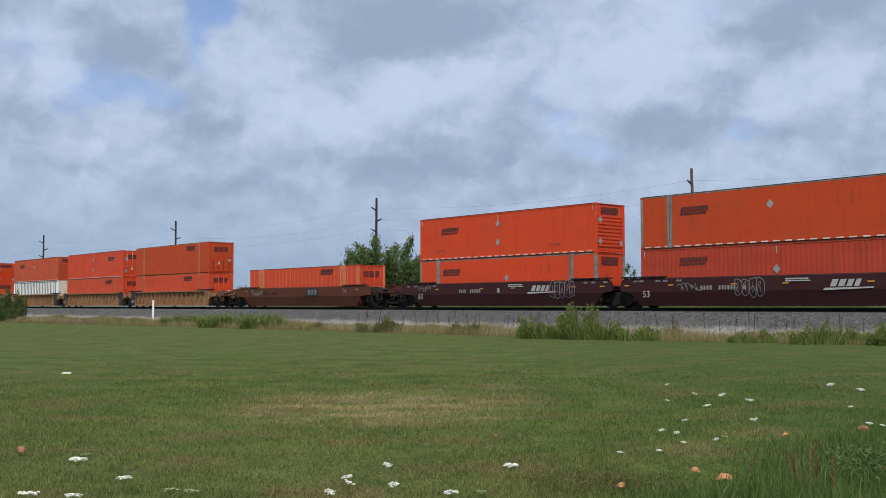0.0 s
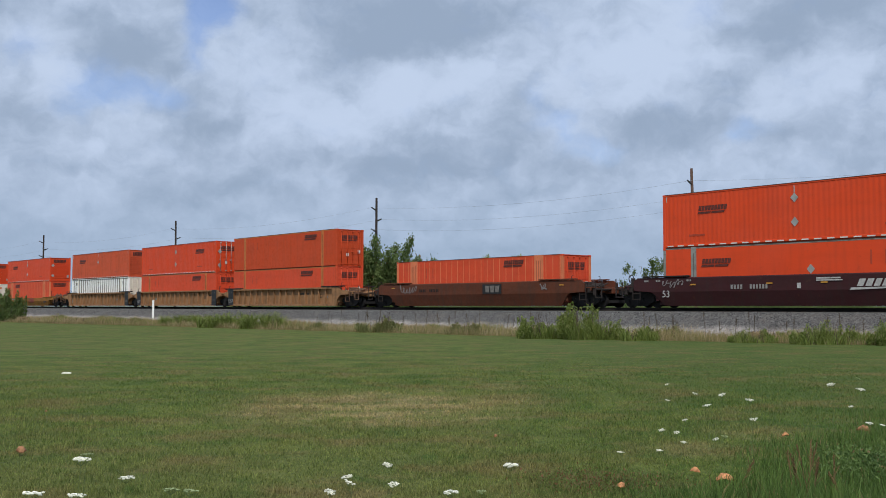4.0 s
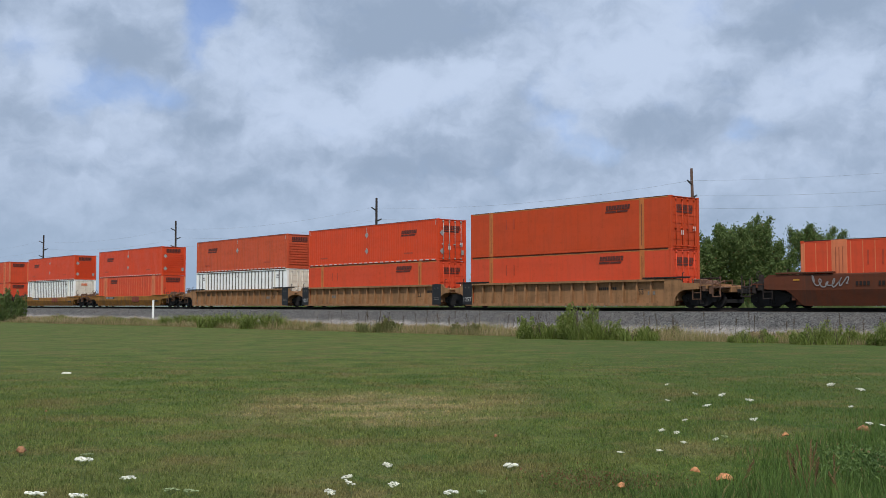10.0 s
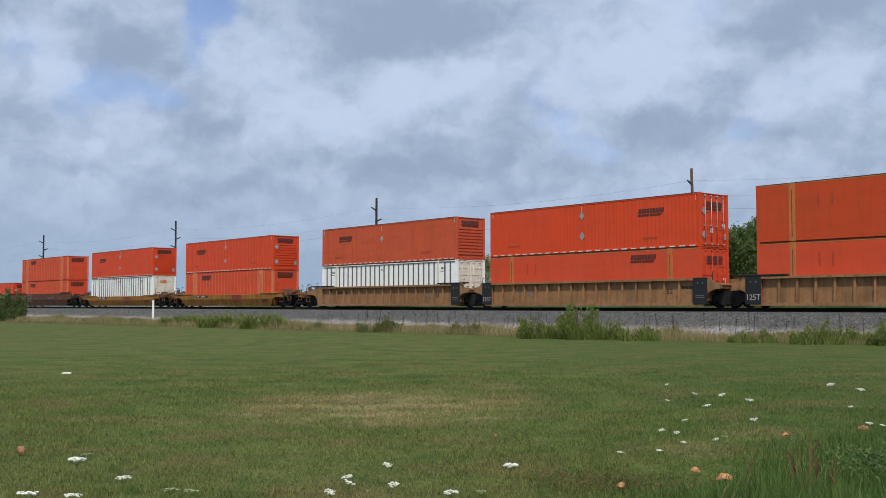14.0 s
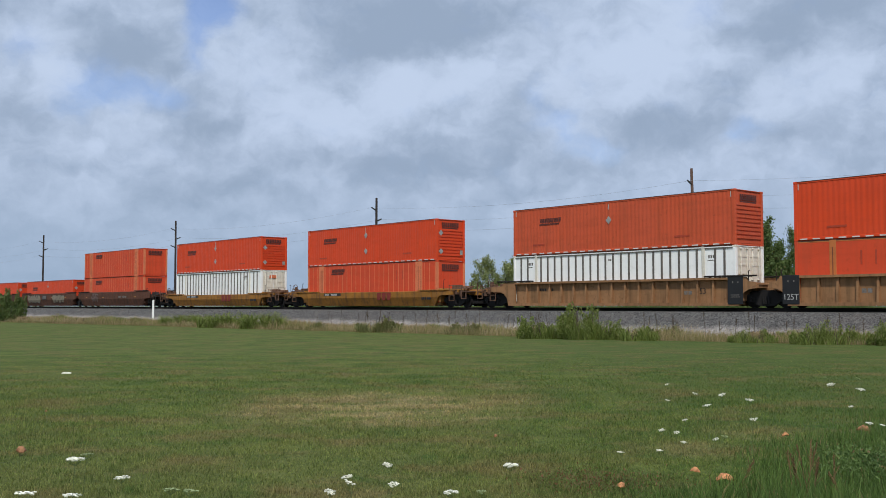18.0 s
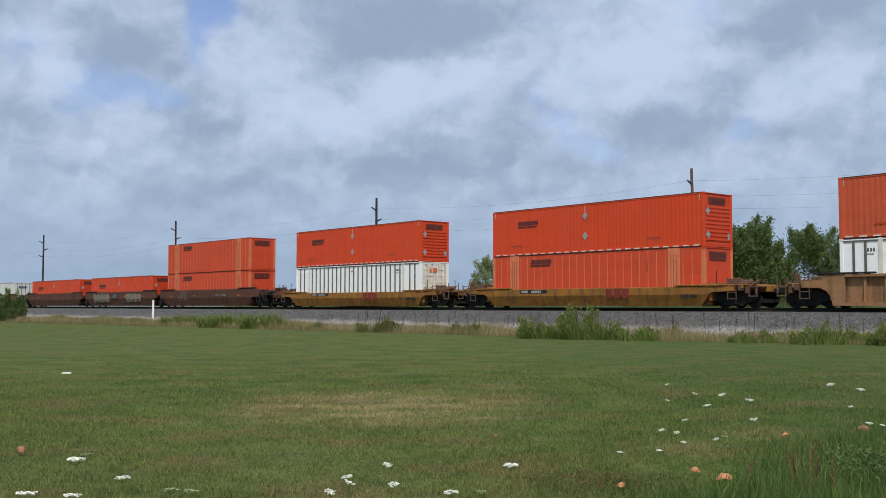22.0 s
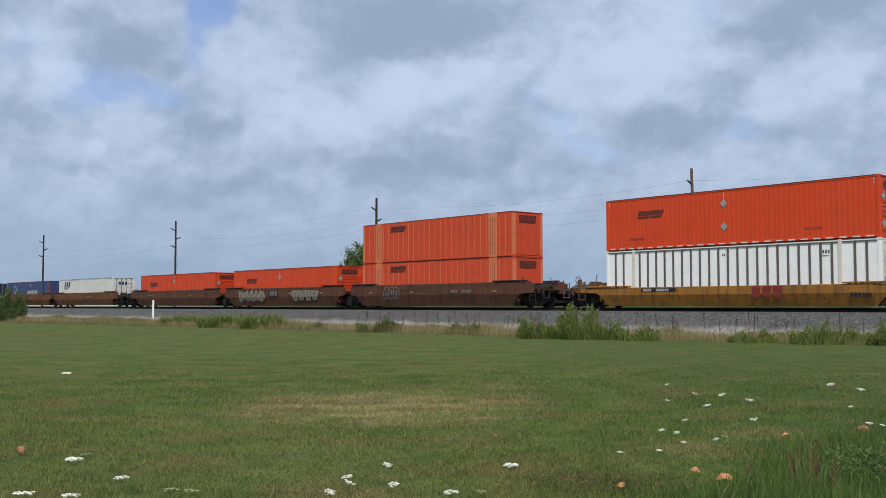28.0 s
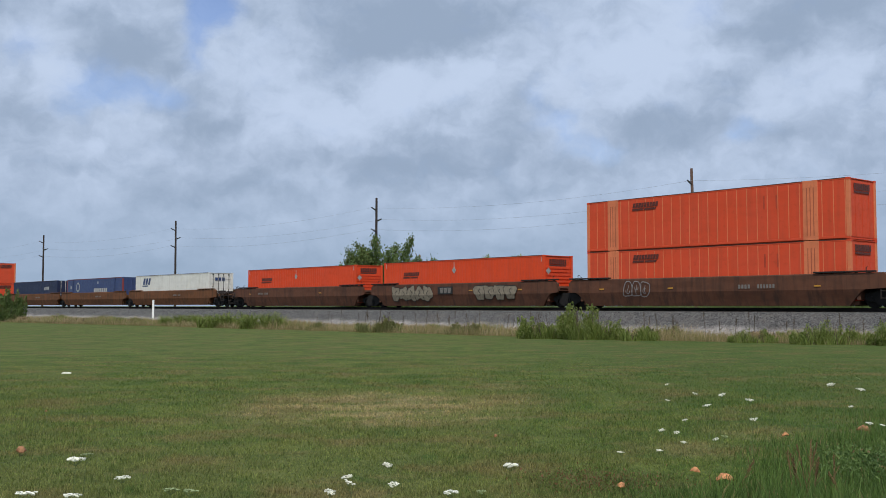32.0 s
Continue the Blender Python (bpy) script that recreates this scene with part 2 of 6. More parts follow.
# ---- mesh helpers ----
def box(bm, x0, x1, y0, y1, z0, z1, bev=0.0):
    r = bmesh.ops.create_cube(bm, size=1.0)
    vs = r["verts"]
    for v in vs:
        v.co = Vector(((x0 + x1) / 2 + v.co.x * (x1 - x0), (y0 + y1) / 2 + v.co.y * (y1 - y0), (z0 + z1) / 2 + v.co.z * (z1 - z0)))
    if bev:
        es = list({e for v in vs for e in v.link_edges})
        bmesh.ops.bevel(bm, geom=es, offset=bev, segments=1, affect="EDGES")


def prism(bm, outline, y0, y1):
    """An outline in x and z, drawn out from y0 to y1."""
    a = [bm.verts.new((x, y0, z)) for x, z in outline]
    c = [bm.verts.new((x, y1, z)) for x, z in outline]
    n = len(a)
    bm.faces.new(a)
    bm.faces.new(c[::-1])
    for i in range(n):
        bm.faces.new((a[i], c[i], c[(i + 1) % n], a[(i + 1) % n]))


def section(bm, outline, x0, x1):
    """An outline in y and z, drawn out from x0 to x1."""
    a = [bm.verts.new((x0, y, z)) for y, z in outline]
    c = [bm.verts.new((x1, y, z)) for y, z in outline]
    n = len(a)
    bm.faces.new(a[::-1])
    bm.faces.new(c)
    for i in range(n):
        bm.faces.new((a[i], a[(i + 1) % n], c[(i + 1) % n], c[i]))


def rod(bm, p, q, r0, r1=None, seg=8):
    p, q = Vector(p), Vector(q)
    m = Matrix.Translation((p + q) / 2) @ (q - p).to_track_quat("Z", "Y").to_matrix().to_4x4()
    bmesh.ops.create_cone(bm, cap_ends=True, segments=seg, radius1=r0, radius2=r0 if r1 is None else r1, depth=(q - p).length, matrix=m)


def mesh_of(bm, name, mat, smooth=False):
    bmesh.ops.recalc_face_normals(bm, faces=bm.faces[:])
    me = bpy.data.meshes.new(name)
    bm.to_mesh(me)
    bm.free()
    if smooth:
        me.polygons.foreach_set("use_smooth", [True] * len(me.polygons))
    me.materials.append(mat)
    return me


def part(name, bm, mat, parent, label="", smooth=False, at=None):
    """Links a bmesh or a ready mesh as one object under a thing or a part."""
    me = bm if isinstance(bm, bpy.types.Mesh) else mesh_of(bm, name, mat, smooth)
    ob = new(name, me)
    ob.parent = parent
    if at is not None:
        ob.location = at
    if label:
        ob["label"] = label
    return ob


def thing(name, label, category, group="", kind=""):
    return tagged(new(name), label, category, group, kind)


def mesh_thing(name, me, label, category, group="", kind="", at=None):
    ob = tagged(new(name, me), label, category, group, kind)
    if at is not None:
        ob.matrix_basis = at
    return ob


def from_arrays(name, verts, faces, mat):
    """A mesh of many alike polygons from number arrays."""
    me = bpy.data.meshes.new(name)
    k = faces.shape[1]
    me.vertices.add(len(verts))
    me.vertices.foreach_set("co", np.ascontiguousarray(verts, dtype=np.float32).ravel())
    me.loops.add(faces.size)
    me.loops.foreach_set("vertex_index", np.ascontiguousarray(faces, dtype=np.int32).ravel())
    me.polygons.add(len(faces))
    me.polygons.foreach_set("loop_start", np.arange(0, faces.size, k, dtype=np.int32))
    me.update(calc_edges=True)
    me.materials.append(mat)
    return me


# ---- ground ----
def lawn_colour(tr):
    """Mown summer grass with dry patches, in world space."""
    co = tr.nodes.new("ShaderNodeNewGeometry").outputs["Position"]
    big = noise_tex(tr, co, 0.16, 4.0, 0.55)
    mid = noise_tex(tr, co, 0.9, 5.0, 0.6)
    fine = noise_tex(tr, co, 9.0, 5.0, 0.7)
    col = mix_colour(tr, ramp(tr, mid, 0.32, 0.68), (0.067, 0.112, 0.026), (0.134, 0.166, 0.046))
    col = mix_colour(tr, math_node(tr, "MULTIPLY", ramp(tr, big, 0.45, 0.72), 0.4), col, (0.150, 0.150, 0.058))
    # the worn, dry patch in the middle of the lawn, and a few faint ones
    dry = None
    for x, y, rx, ry, amount in ((-1.0, 15.4, 2.3, 3.0, 1.0), (0.4, 15.9, 1.4, 1.8, 0.8), (-2.4, 16.4, 1.0, 1.6, 0.8), (1.1, 19.0, 0.5, 0.8, 0.55), (-3.6, 13.2, 0.6, 0.5, 0.4), (2.6, 18.6, 0.6, 0.6, 0.3), (3.7, 12.0, 0.7, 0.9, 0.5), (2.7, 10.7, 0.6, 0.8, 0.5)):
        v = tr.nodes.new("ShaderNodeVectorMath")
        v.operation = "SUBTRACT"
        link(tr, co, v.inputs[0])
        v.inputs[1].default_value = (x, y, 0)
        s = tr.nodes.new("ShaderNodeVectorMath")
        s.operation = "MULTIPLY"
        link(tr, v.outputs[0], s.inputs[0])
        s.inputs[1].default_value = (1 / rx, 1 / ry, 0)
        ln = tr.nodes.new("ShaderNodeVectorMath")
        ln.operation = "LENGTH"
        link(tr, s.outputs[0], ln.inputs[0])
        r = math_node(tr, "ADD", ln.outputs["Value"], math_node(tr, "MULTIPLY", math_node(tr, "SUBTRACT", mid, 0.5), 1.9))
        one = ramp(tr, r, 0.35, 1.25, amount, 0.0)
        dry = one if dry is None else math_node(tr, "MAXIMUM", dry, one)
    broken = noise_tex(tr, co, 1.6, 5.0, 0.65, (0.55, 1.0, 1.0))
    dry = math_node(tr, "MULTIPLY", math_node(tr, "MULTIPLY", dry, ramp(tr, fine, 0.28, 0.62)), ramp(tr, broken, 0.36, 0.58, 0.2, 1.0))
    col = mix_colour(tr, math_node(tr, "MULTIPLY", dry, 0.95), col, (0.40, 0.295, 0.175))
    rows = noise_tex(tr, co, 1.0, 3.0, 0.5, (0.05, 0.75, 1.0))
    col = mix_colour(tr, math_node(tr, "MULTIPLY", ramp(tr, rows, 0.46, 0.66), 0.15), col, (0.062, 0.092, 0.026))
    # darker green turf towards the uncut corner and paler turf on the other side of the lawn
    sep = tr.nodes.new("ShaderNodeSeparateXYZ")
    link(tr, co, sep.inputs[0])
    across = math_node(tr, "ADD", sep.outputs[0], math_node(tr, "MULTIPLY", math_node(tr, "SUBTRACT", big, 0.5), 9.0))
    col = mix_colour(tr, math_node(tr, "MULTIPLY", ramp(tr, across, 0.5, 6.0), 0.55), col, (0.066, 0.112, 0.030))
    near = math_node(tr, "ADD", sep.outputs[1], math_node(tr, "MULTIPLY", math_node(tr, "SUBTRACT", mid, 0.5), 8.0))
    pale_turf = math_node(tr, "MULTIPLY", ramp(tr, near, 8.0, 15.0, 1.0, 0.0), ramp(tr, across, -1.0, 3.0, 1.0, 0.0))
    col = mix_colour(tr, math_node(tr, "MULTIPLY", pale_turf, 0.35), col, (0.180, 0.182, 0.075))
    # clover and thin, brownish turf
    clover = noise_tex(tr, co, 2.2, 6.0, 0.66, (1.0, 0.7, 1.0))
    col = mix_colour(tr, math_node(tr, "MULTIPLY", ramp(tr, clover, 0.54, 0.68), 0.5), col, (0.040, 0.105, 0.024))
    thin = noise_tex(tr, co, 0.75, 6.0, 0.68, (0.8, 1.1, 1.0))
    col = mix_colour(tr, math_node(tr, "MULTIPLY", ramp(tr, thin, 0.47, 0.66), 0.75), col, (0.172, 0.138, 0.064))
    straw = ramp(tr, fine, 0.60, 0.78)
    col = mix_colour(tr, math_node(tr, "MULTIPLY", straw, 0.45), col, (0.27, 0.21, 0.09))
    grit = noise_tex(tr, co, 26.0, 4.0, 0.75, (1.0, 0.6, 1.0))
    col = mix_colour(tr, 1.0, col, mix_colour(tr, ramp(tr, grit, 0.34, 0.66), (0.62, 0.64, 0.62), (1.31, 1.29, 1.27)), "MULTIPLY")
    return col, fine


def make_ground_material():
    m, tr, b = material("mown_lawn_soil", 0.95)
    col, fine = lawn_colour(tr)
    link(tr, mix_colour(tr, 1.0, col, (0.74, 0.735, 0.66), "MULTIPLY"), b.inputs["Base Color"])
    b.inputs["Specular IOR Level"].default_value = 0.1
    bump(tr, b, fine, 0.5, 0.03)
    return m


def make_grass_material():
    m, tr, b = material("grass_blades", 0.75)
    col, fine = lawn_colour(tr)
    rnd = tr.nodes.new("ShaderNodeNewGeometry").outputs["Random Per Island"]
    col = mix_colour(tr, 1.0, col, mix_colour(tr, rnd, (0.60, 0.62, 0.60), (2.0, 1.96, 1.84)), "MULTIPLY")
    col = mix_colour(tr, math_node(tr, "MULTIPLY", ramp(tr, rnd, 0.86, 1.0), 0.6), col, (0.32, 0.25, 0.12))
    link(tr, col, b.inputs["Base Color"])
    b.inputs["Specular IOR Level"].default_value = 0.2
    tl = node(tr, "ShaderNodeBsdfTranslucent")
    link(tr, mix_colour(tr, 1.0, col, (1.35, 1.4, 1.0), "MULTIPLY"), tl.inputs["Color"])
    mx = node(tr, "ShaderNodeMixShader", Fac=0.35)
    link(tr, b.outputs[0], mx.inputs[1])
    link(tr, tl.outputs[0], mx.inputs[2])
    link(tr, mx.outputs[0], tr.nodes["Material Output"].inputs["Surface"])
    return m


def leaf_material(name, a, c, dead=(0.2, 0.14, 0.06), share=0.04):
    m, tr, b = material(name, 0.6)
    rnd = tr.nodes.new("ShaderNodeNewGeometry").outputs["Random Per Island"]
    co = tr.nodes.new("ShaderNodeTexCoord").outputs["Object"]
    n = noise_tex(tr, co, 0.8, 3.0)
    f = math_node(tr, "ADD", math_node(tr, "MULTIPLY", rnd, 0.7), math_node(tr, "MULTIPLY", n, 0.5), True)
    col = mix_colour(tr, f, a, c)
    col = mix_colour(tr, ramp(tr, rnd, 1 - share, 1 - share * 0.5), col, dead)
    link(tr, col, b.inputs["Base Color"])
    b.inputs["Specular IOR Level"].default_value = 0.25
    tl = node(tr, "ShaderNodeBsdfTranslucent")
    link(tr, col, tl.inputs["Color"])
    mx = node(tr, "ShaderNodeMixShader", Fac=0.42)
    link(tr, b.outputs[0], mx.inputs[1])
    link(tr, tl.outputs[0], mx.inputs[2])
    link(tr, mx.outputs[0], tr.nodes["Material Output"].inputs["Surface"])
    return m


def gravel_material():
    m, tr, b = material("grey_crushed_stone", 0.9)
    co = tr.nodes.new("ShaderNodeTexCoord").outputs["Object"]
    vo = node(tr, "ShaderNodeTexVoronoi", Scale=17.0)
    link(tr, co, vo.inputs["Vector"])
    sp = tr.nodes.new("ShaderNodeSeparateColor")
    link(tr, vo.outputs["Color"], sp.inputs[0])
    big = noise_tex(tr, co, 0.8, 4.0)
    col = mix_colour(tr, sp.outputs[0], (0.020, 0.020, 0.020), (0.150, 0.148, 0.142))
    z = tr.nodes.new("ShaderNodeSeparateXYZ")
    link(tr, co, z.inputs[0])
    foot = ramp(tr, math_node(tr, "ADD", z.outputs[2], math_node(tr, "MULTIPLY", math_node(tr, "SUBTRACT", big, 0.5), 0.5)), 0.26, 0.58, 0.85, 0.0)
    col = mix_colour(tr, foot, col, mix_colour(tr, sp.outputs[1], (0.17, 0.155, 0.14), (0.46, 0.43, 0.39)))
    col = mix_colour(tr, math_node(tr, "MULTIPLY", ramp(tr, big, 0.5, 0.75), 0.3), col, (0.17, 0.14, 0.11))
    link(tr, col, b.inputs["Base Color"])
    bump(tr, b, math_node(tr, "SUBTRACT", 1.0, vo.outputs["Distance"]), 0.9, 0.06)
    return m


GROUND, GRASS = make_ground_material(), make_grass_material()
GRAVEL = gravel_material()
SLEEPER = plain("creosoted_timber", (0.055, 0.042, 0.033), 0.85, 0, 0.4, 4.0)


def build_ground():
    """One sheet to the horizon, gently uneven near the lawn."""
    xs = [-3000, -900, -300] + list(range(-120, 121, 4)) + [300, 900, 3000]
    ys = [-600, -150] + list(range(-40, 201, 4)) + [320, 700, 1600, 4000]
    verts = [(x, y, 0.05 * (noise.noise((x * 0.07, y * 0.07, 3.0))) if abs(x) < 110 and 8 < y < 190 else 0.0) for y in ys for x in xs]
    w = len(xs)
    faces = np.array([(j * w + i, j * w + i + 1, (j + 1) * w + i + 1, (j + 1) * w + i) for j in range(len(ys) - 1) for i in range(w - 1)])
    me = from_arrays("ground", np.array(verts), faces, GROUND)
    me.polygons.foreach_set("use_smooth", [True] * len(me.polygons))
    mesh_thing("ground", me, "mown green lawn with dry straw-coloured patches", "lawn", kind="structure")


def build_track():
    bm = bmesh.new()
    section(bm, [(-4.6, -0.12), (-2.4, 1.16), (-1.4, 1.20), (1.4, 1.20), (2.4, 1.16), (4.6, -0.12)], -420, 160)
    ob = mesh_thing("ballast", mesh_of(bm, "ballast", GRAVEL), "grey crushed stone ballast bank, paler towards its foot", "ballast", kind="structure", at=on_track(0))
    # loose stones along the near shoulder and slope
    rng = np.random.default_rng(5)
    n = 26000
    s = -150 + 175 * rng.random(n) ** 0.7
    u = rng.random(n)
    y = -2.1 - 2.75 * u
    z = np.where(y > -2.4, 1.13, 1.13 - (-2.4 - y) * 1.28 / 2.2)
    z = np.maximum(z, 0.0)
    r = rng.uniform(0.03, 0.075, n) * (1 + 0.6 * (u > 0.75))
    base = np.array([(1, 0, 0), (-1, 0, 0), (0, 1, 0), (0, -1, 0), (0, 0, 1), (0, 0, -1)], float)
    v = base[None] * rng.uniform(0.55, 1.3, (n, 6, 1)) * r[:, None, None]
    v += rng.normal(0, 0.2, (n, 6, 3)) * r[:, None, None]
    v += np.stack([s, y, z], 1)[:, None]
    tri = np.array([(0, 2, 4), (2, 1, 4), (1, 3, 4), (3, 0, 4), (2, 0, 5), (1, 2, 5), (3, 1, 5), (0, 3, 5)])
    f = (tri[None] + 6 * np.arange(n)[:, None, None]).reshape(-1, 3)
    m, tr, b = material("loose_stone", 0.9)
    rnd = tr.nodes.new("ShaderNodeNewGeometry").outputs["Random Per Island"]
    co = tr.nodes.new("ShaderNodeTexCoord").outputs["Object"]
    sep = tr.nodes.new("ShaderNodeSeparateXYZ")
    link(tr, co, sep.inputs[0])
    wob = math_node(tr, "MULTIPLY", math_node(tr, "SUBTRACT", noise_tex(tr, co, 0.7, 4.0), 0.5), 0.7)
    pale = ramp(tr, math_node(tr, "ADD", sep.outputs[2], wob), 0.22, 0.62, 0.9, 0.0)
    dark = mix_colour(tr, rnd, (0.018, 0.018, 0.018), (0.165, 0.164, 0.158))
    link(tr, mix_colour(tr, pale, dark, mix_colour(tr, rnd, (0.12, 0.115, 0.105), (0.54, 0.52, 0.48))), b.inputs["Base Color"])
    mesh_thing("ballast_stones", from_arrays("ballast_stones", v.reshape(-1, 3), f, m), "loose grey crushed stones on the ballast bank", "gravel", kind="stuff", at=on_track(0))
    track = thing("railway_track", "steel rails on dark timber sleepers over ballast", "railway track", kind="structure")
    track.matrix_basis = on_track(0, 0, RAIL_TOP)
    prof = [(-0.075, -0.175), (0.075, -0.175), (0.075, -0.155), (0.012, -0.135), (0.012, -0.045), (0.037, -0.035), (0.037, -0.004), (0.03, 0.0), (-0.03, 0.0), (-0.037, -0.004), (-0.037, -0.035), (-0.012, -0.045), (-0.012, -0.135), (-0.075, -0.155)]
    for y in (-0.755, 0.755):
        bm = bmesh.new()
        section(bm, [(y + a, z) for a, z in prof], -420, 160)
        part("rail", bm, RUST, track, "rusty steel rail with a worn head")
    bm = bmesh.new()
    box(bm, -0.11, 0.11, -1.3, 1.3, -0.36, -0.18, 0.012)
    me = mesh_of(bm, "sleeper", SLEEPER)
    for i in range(290):
        part("sleeper", me, None, track, at=(-128 + 0.52 * i, random.uniform(-0.03, 0.03), 0))
    # the far stretch, where single sleepers cannot be told apart
    n = 500
    x = np.concatenate([-128 - 0.52 * np.arange(1, n), 22.8 + 0.52 * np.arange(1, 250)])
    c = np.array([(sx, sy, sz) for sx in (-0.11, 0.11) for sy in (-1.3, 1.3) for sz in (-0.36, -0.18)])
    v = c[None] + np.stack([x, 0 * x, 0 * x], 1)[:, None]
    q = np.array([(0, 1, 3, 2), (4, 6, 7, 5), (0, 4, 5, 1), (2, 3, 7, 6), (1, 5, 7, 3), (0, 2, 6, 4)])
    f = (q[None] + 8 * np.arange(len(x))[:, None, None]).reshape(-1, 4)
    tagged(part("far_sleepers", from_arrays("far_sleepers", v.reshape(-1, 3), f, SLEEPER), None, track), kind="stuff")


build_ground()
build_track()

# ---- freight containers: x forward along the train, near side at -y, base at z = 0 ----
CL, CW, CH = 16.15, 2.59, 2.895
HX, HY = CL / 2, CW / 2
SHARED = {}


def shared(key, make, mat, smooth=False):
    """One mesh for alike pieces, made at its first use."""
    if key not in SHARED:
        bm = bmesh.new()
        make(bm)
        SHARED[key] = mesh_of(bm, key[0] if isinstance(key, tuple) else key, mat, smooth)
    return SHARED[key]


def corrugated(x0, x1, z0, z1, y, depth, pitch):
    """A pressed side sheet with trapezoid ribs, its outer face at y (towards -y)."""
    n = max(1, round((x1 - x0) / pitch))
    p = (x1 - x0) / n
    xs, ys = [], []
    for i in range(n):
        for k, dy in ((0.0, 0), (0.34, 0), (0.5, depth), (0.84, depth)):
            xs.append(x0 + (i + k) * p)
            ys.append(y + dy)
    xs.append(x1)
    ys.append(y)
    m = len(xs)
    v = [(a, b, z0) for a, b in zip(xs, ys)] + [(a, b, z1) for a, b in zip(xs, ys)]
    f = [(i, i + 1, m + i + 1, m + i) for i in range(m - 1)]
    return np.array(v), np.array(f)


def company_lettering(c, x, z, y, end_x=None, end_z=0.0):
    """A line of slanted letters nobody can read, over a broken underline, on the side and on the end."""
    w, h, sl = 1.75, 0.42, 0.05

    def letter(b):
        prism(b, [(0, -0.05), (w * 0.098, -0.05), (w * 0.098 + sl, 0.21), (sl, 0.21)], 0, -0.004)

    def stroke(b):
        prism(b, [(-sl, -0.21), (w * 0.45 - sl, -0.21), (w * 0.45, -0.10), (0, -0.10)], 0, -0.004)

    for i in range(9):
        part("letter", shared("letter", letter, LOGO), None, c, "dark illegible company letter", at=(x - w / 2 + w * i / 9, y, z))
    for i in range(2):
        part("underline", shared("underline", stroke, LOGO), None, c, at=(x - w / 2 + w * 0.48 * i, y, z))
    if end_x is not None:
        for i in range(9):
            part("letter", shared("end_letter", lambda b: box(b, 0, 0.004, 0, 0.145, -0.06, 0.26), LOGO), None, c, "dark illegible company letter", at=(end_x, -0.82 + i * 0.172, end_z))
        part("underline", shared("end_underline", lambda b: box(b, 0, 0.004, 0, 1.45, -0.20, -0.10), LOGO), None, c, at=(end_x, -0.82, end_z))


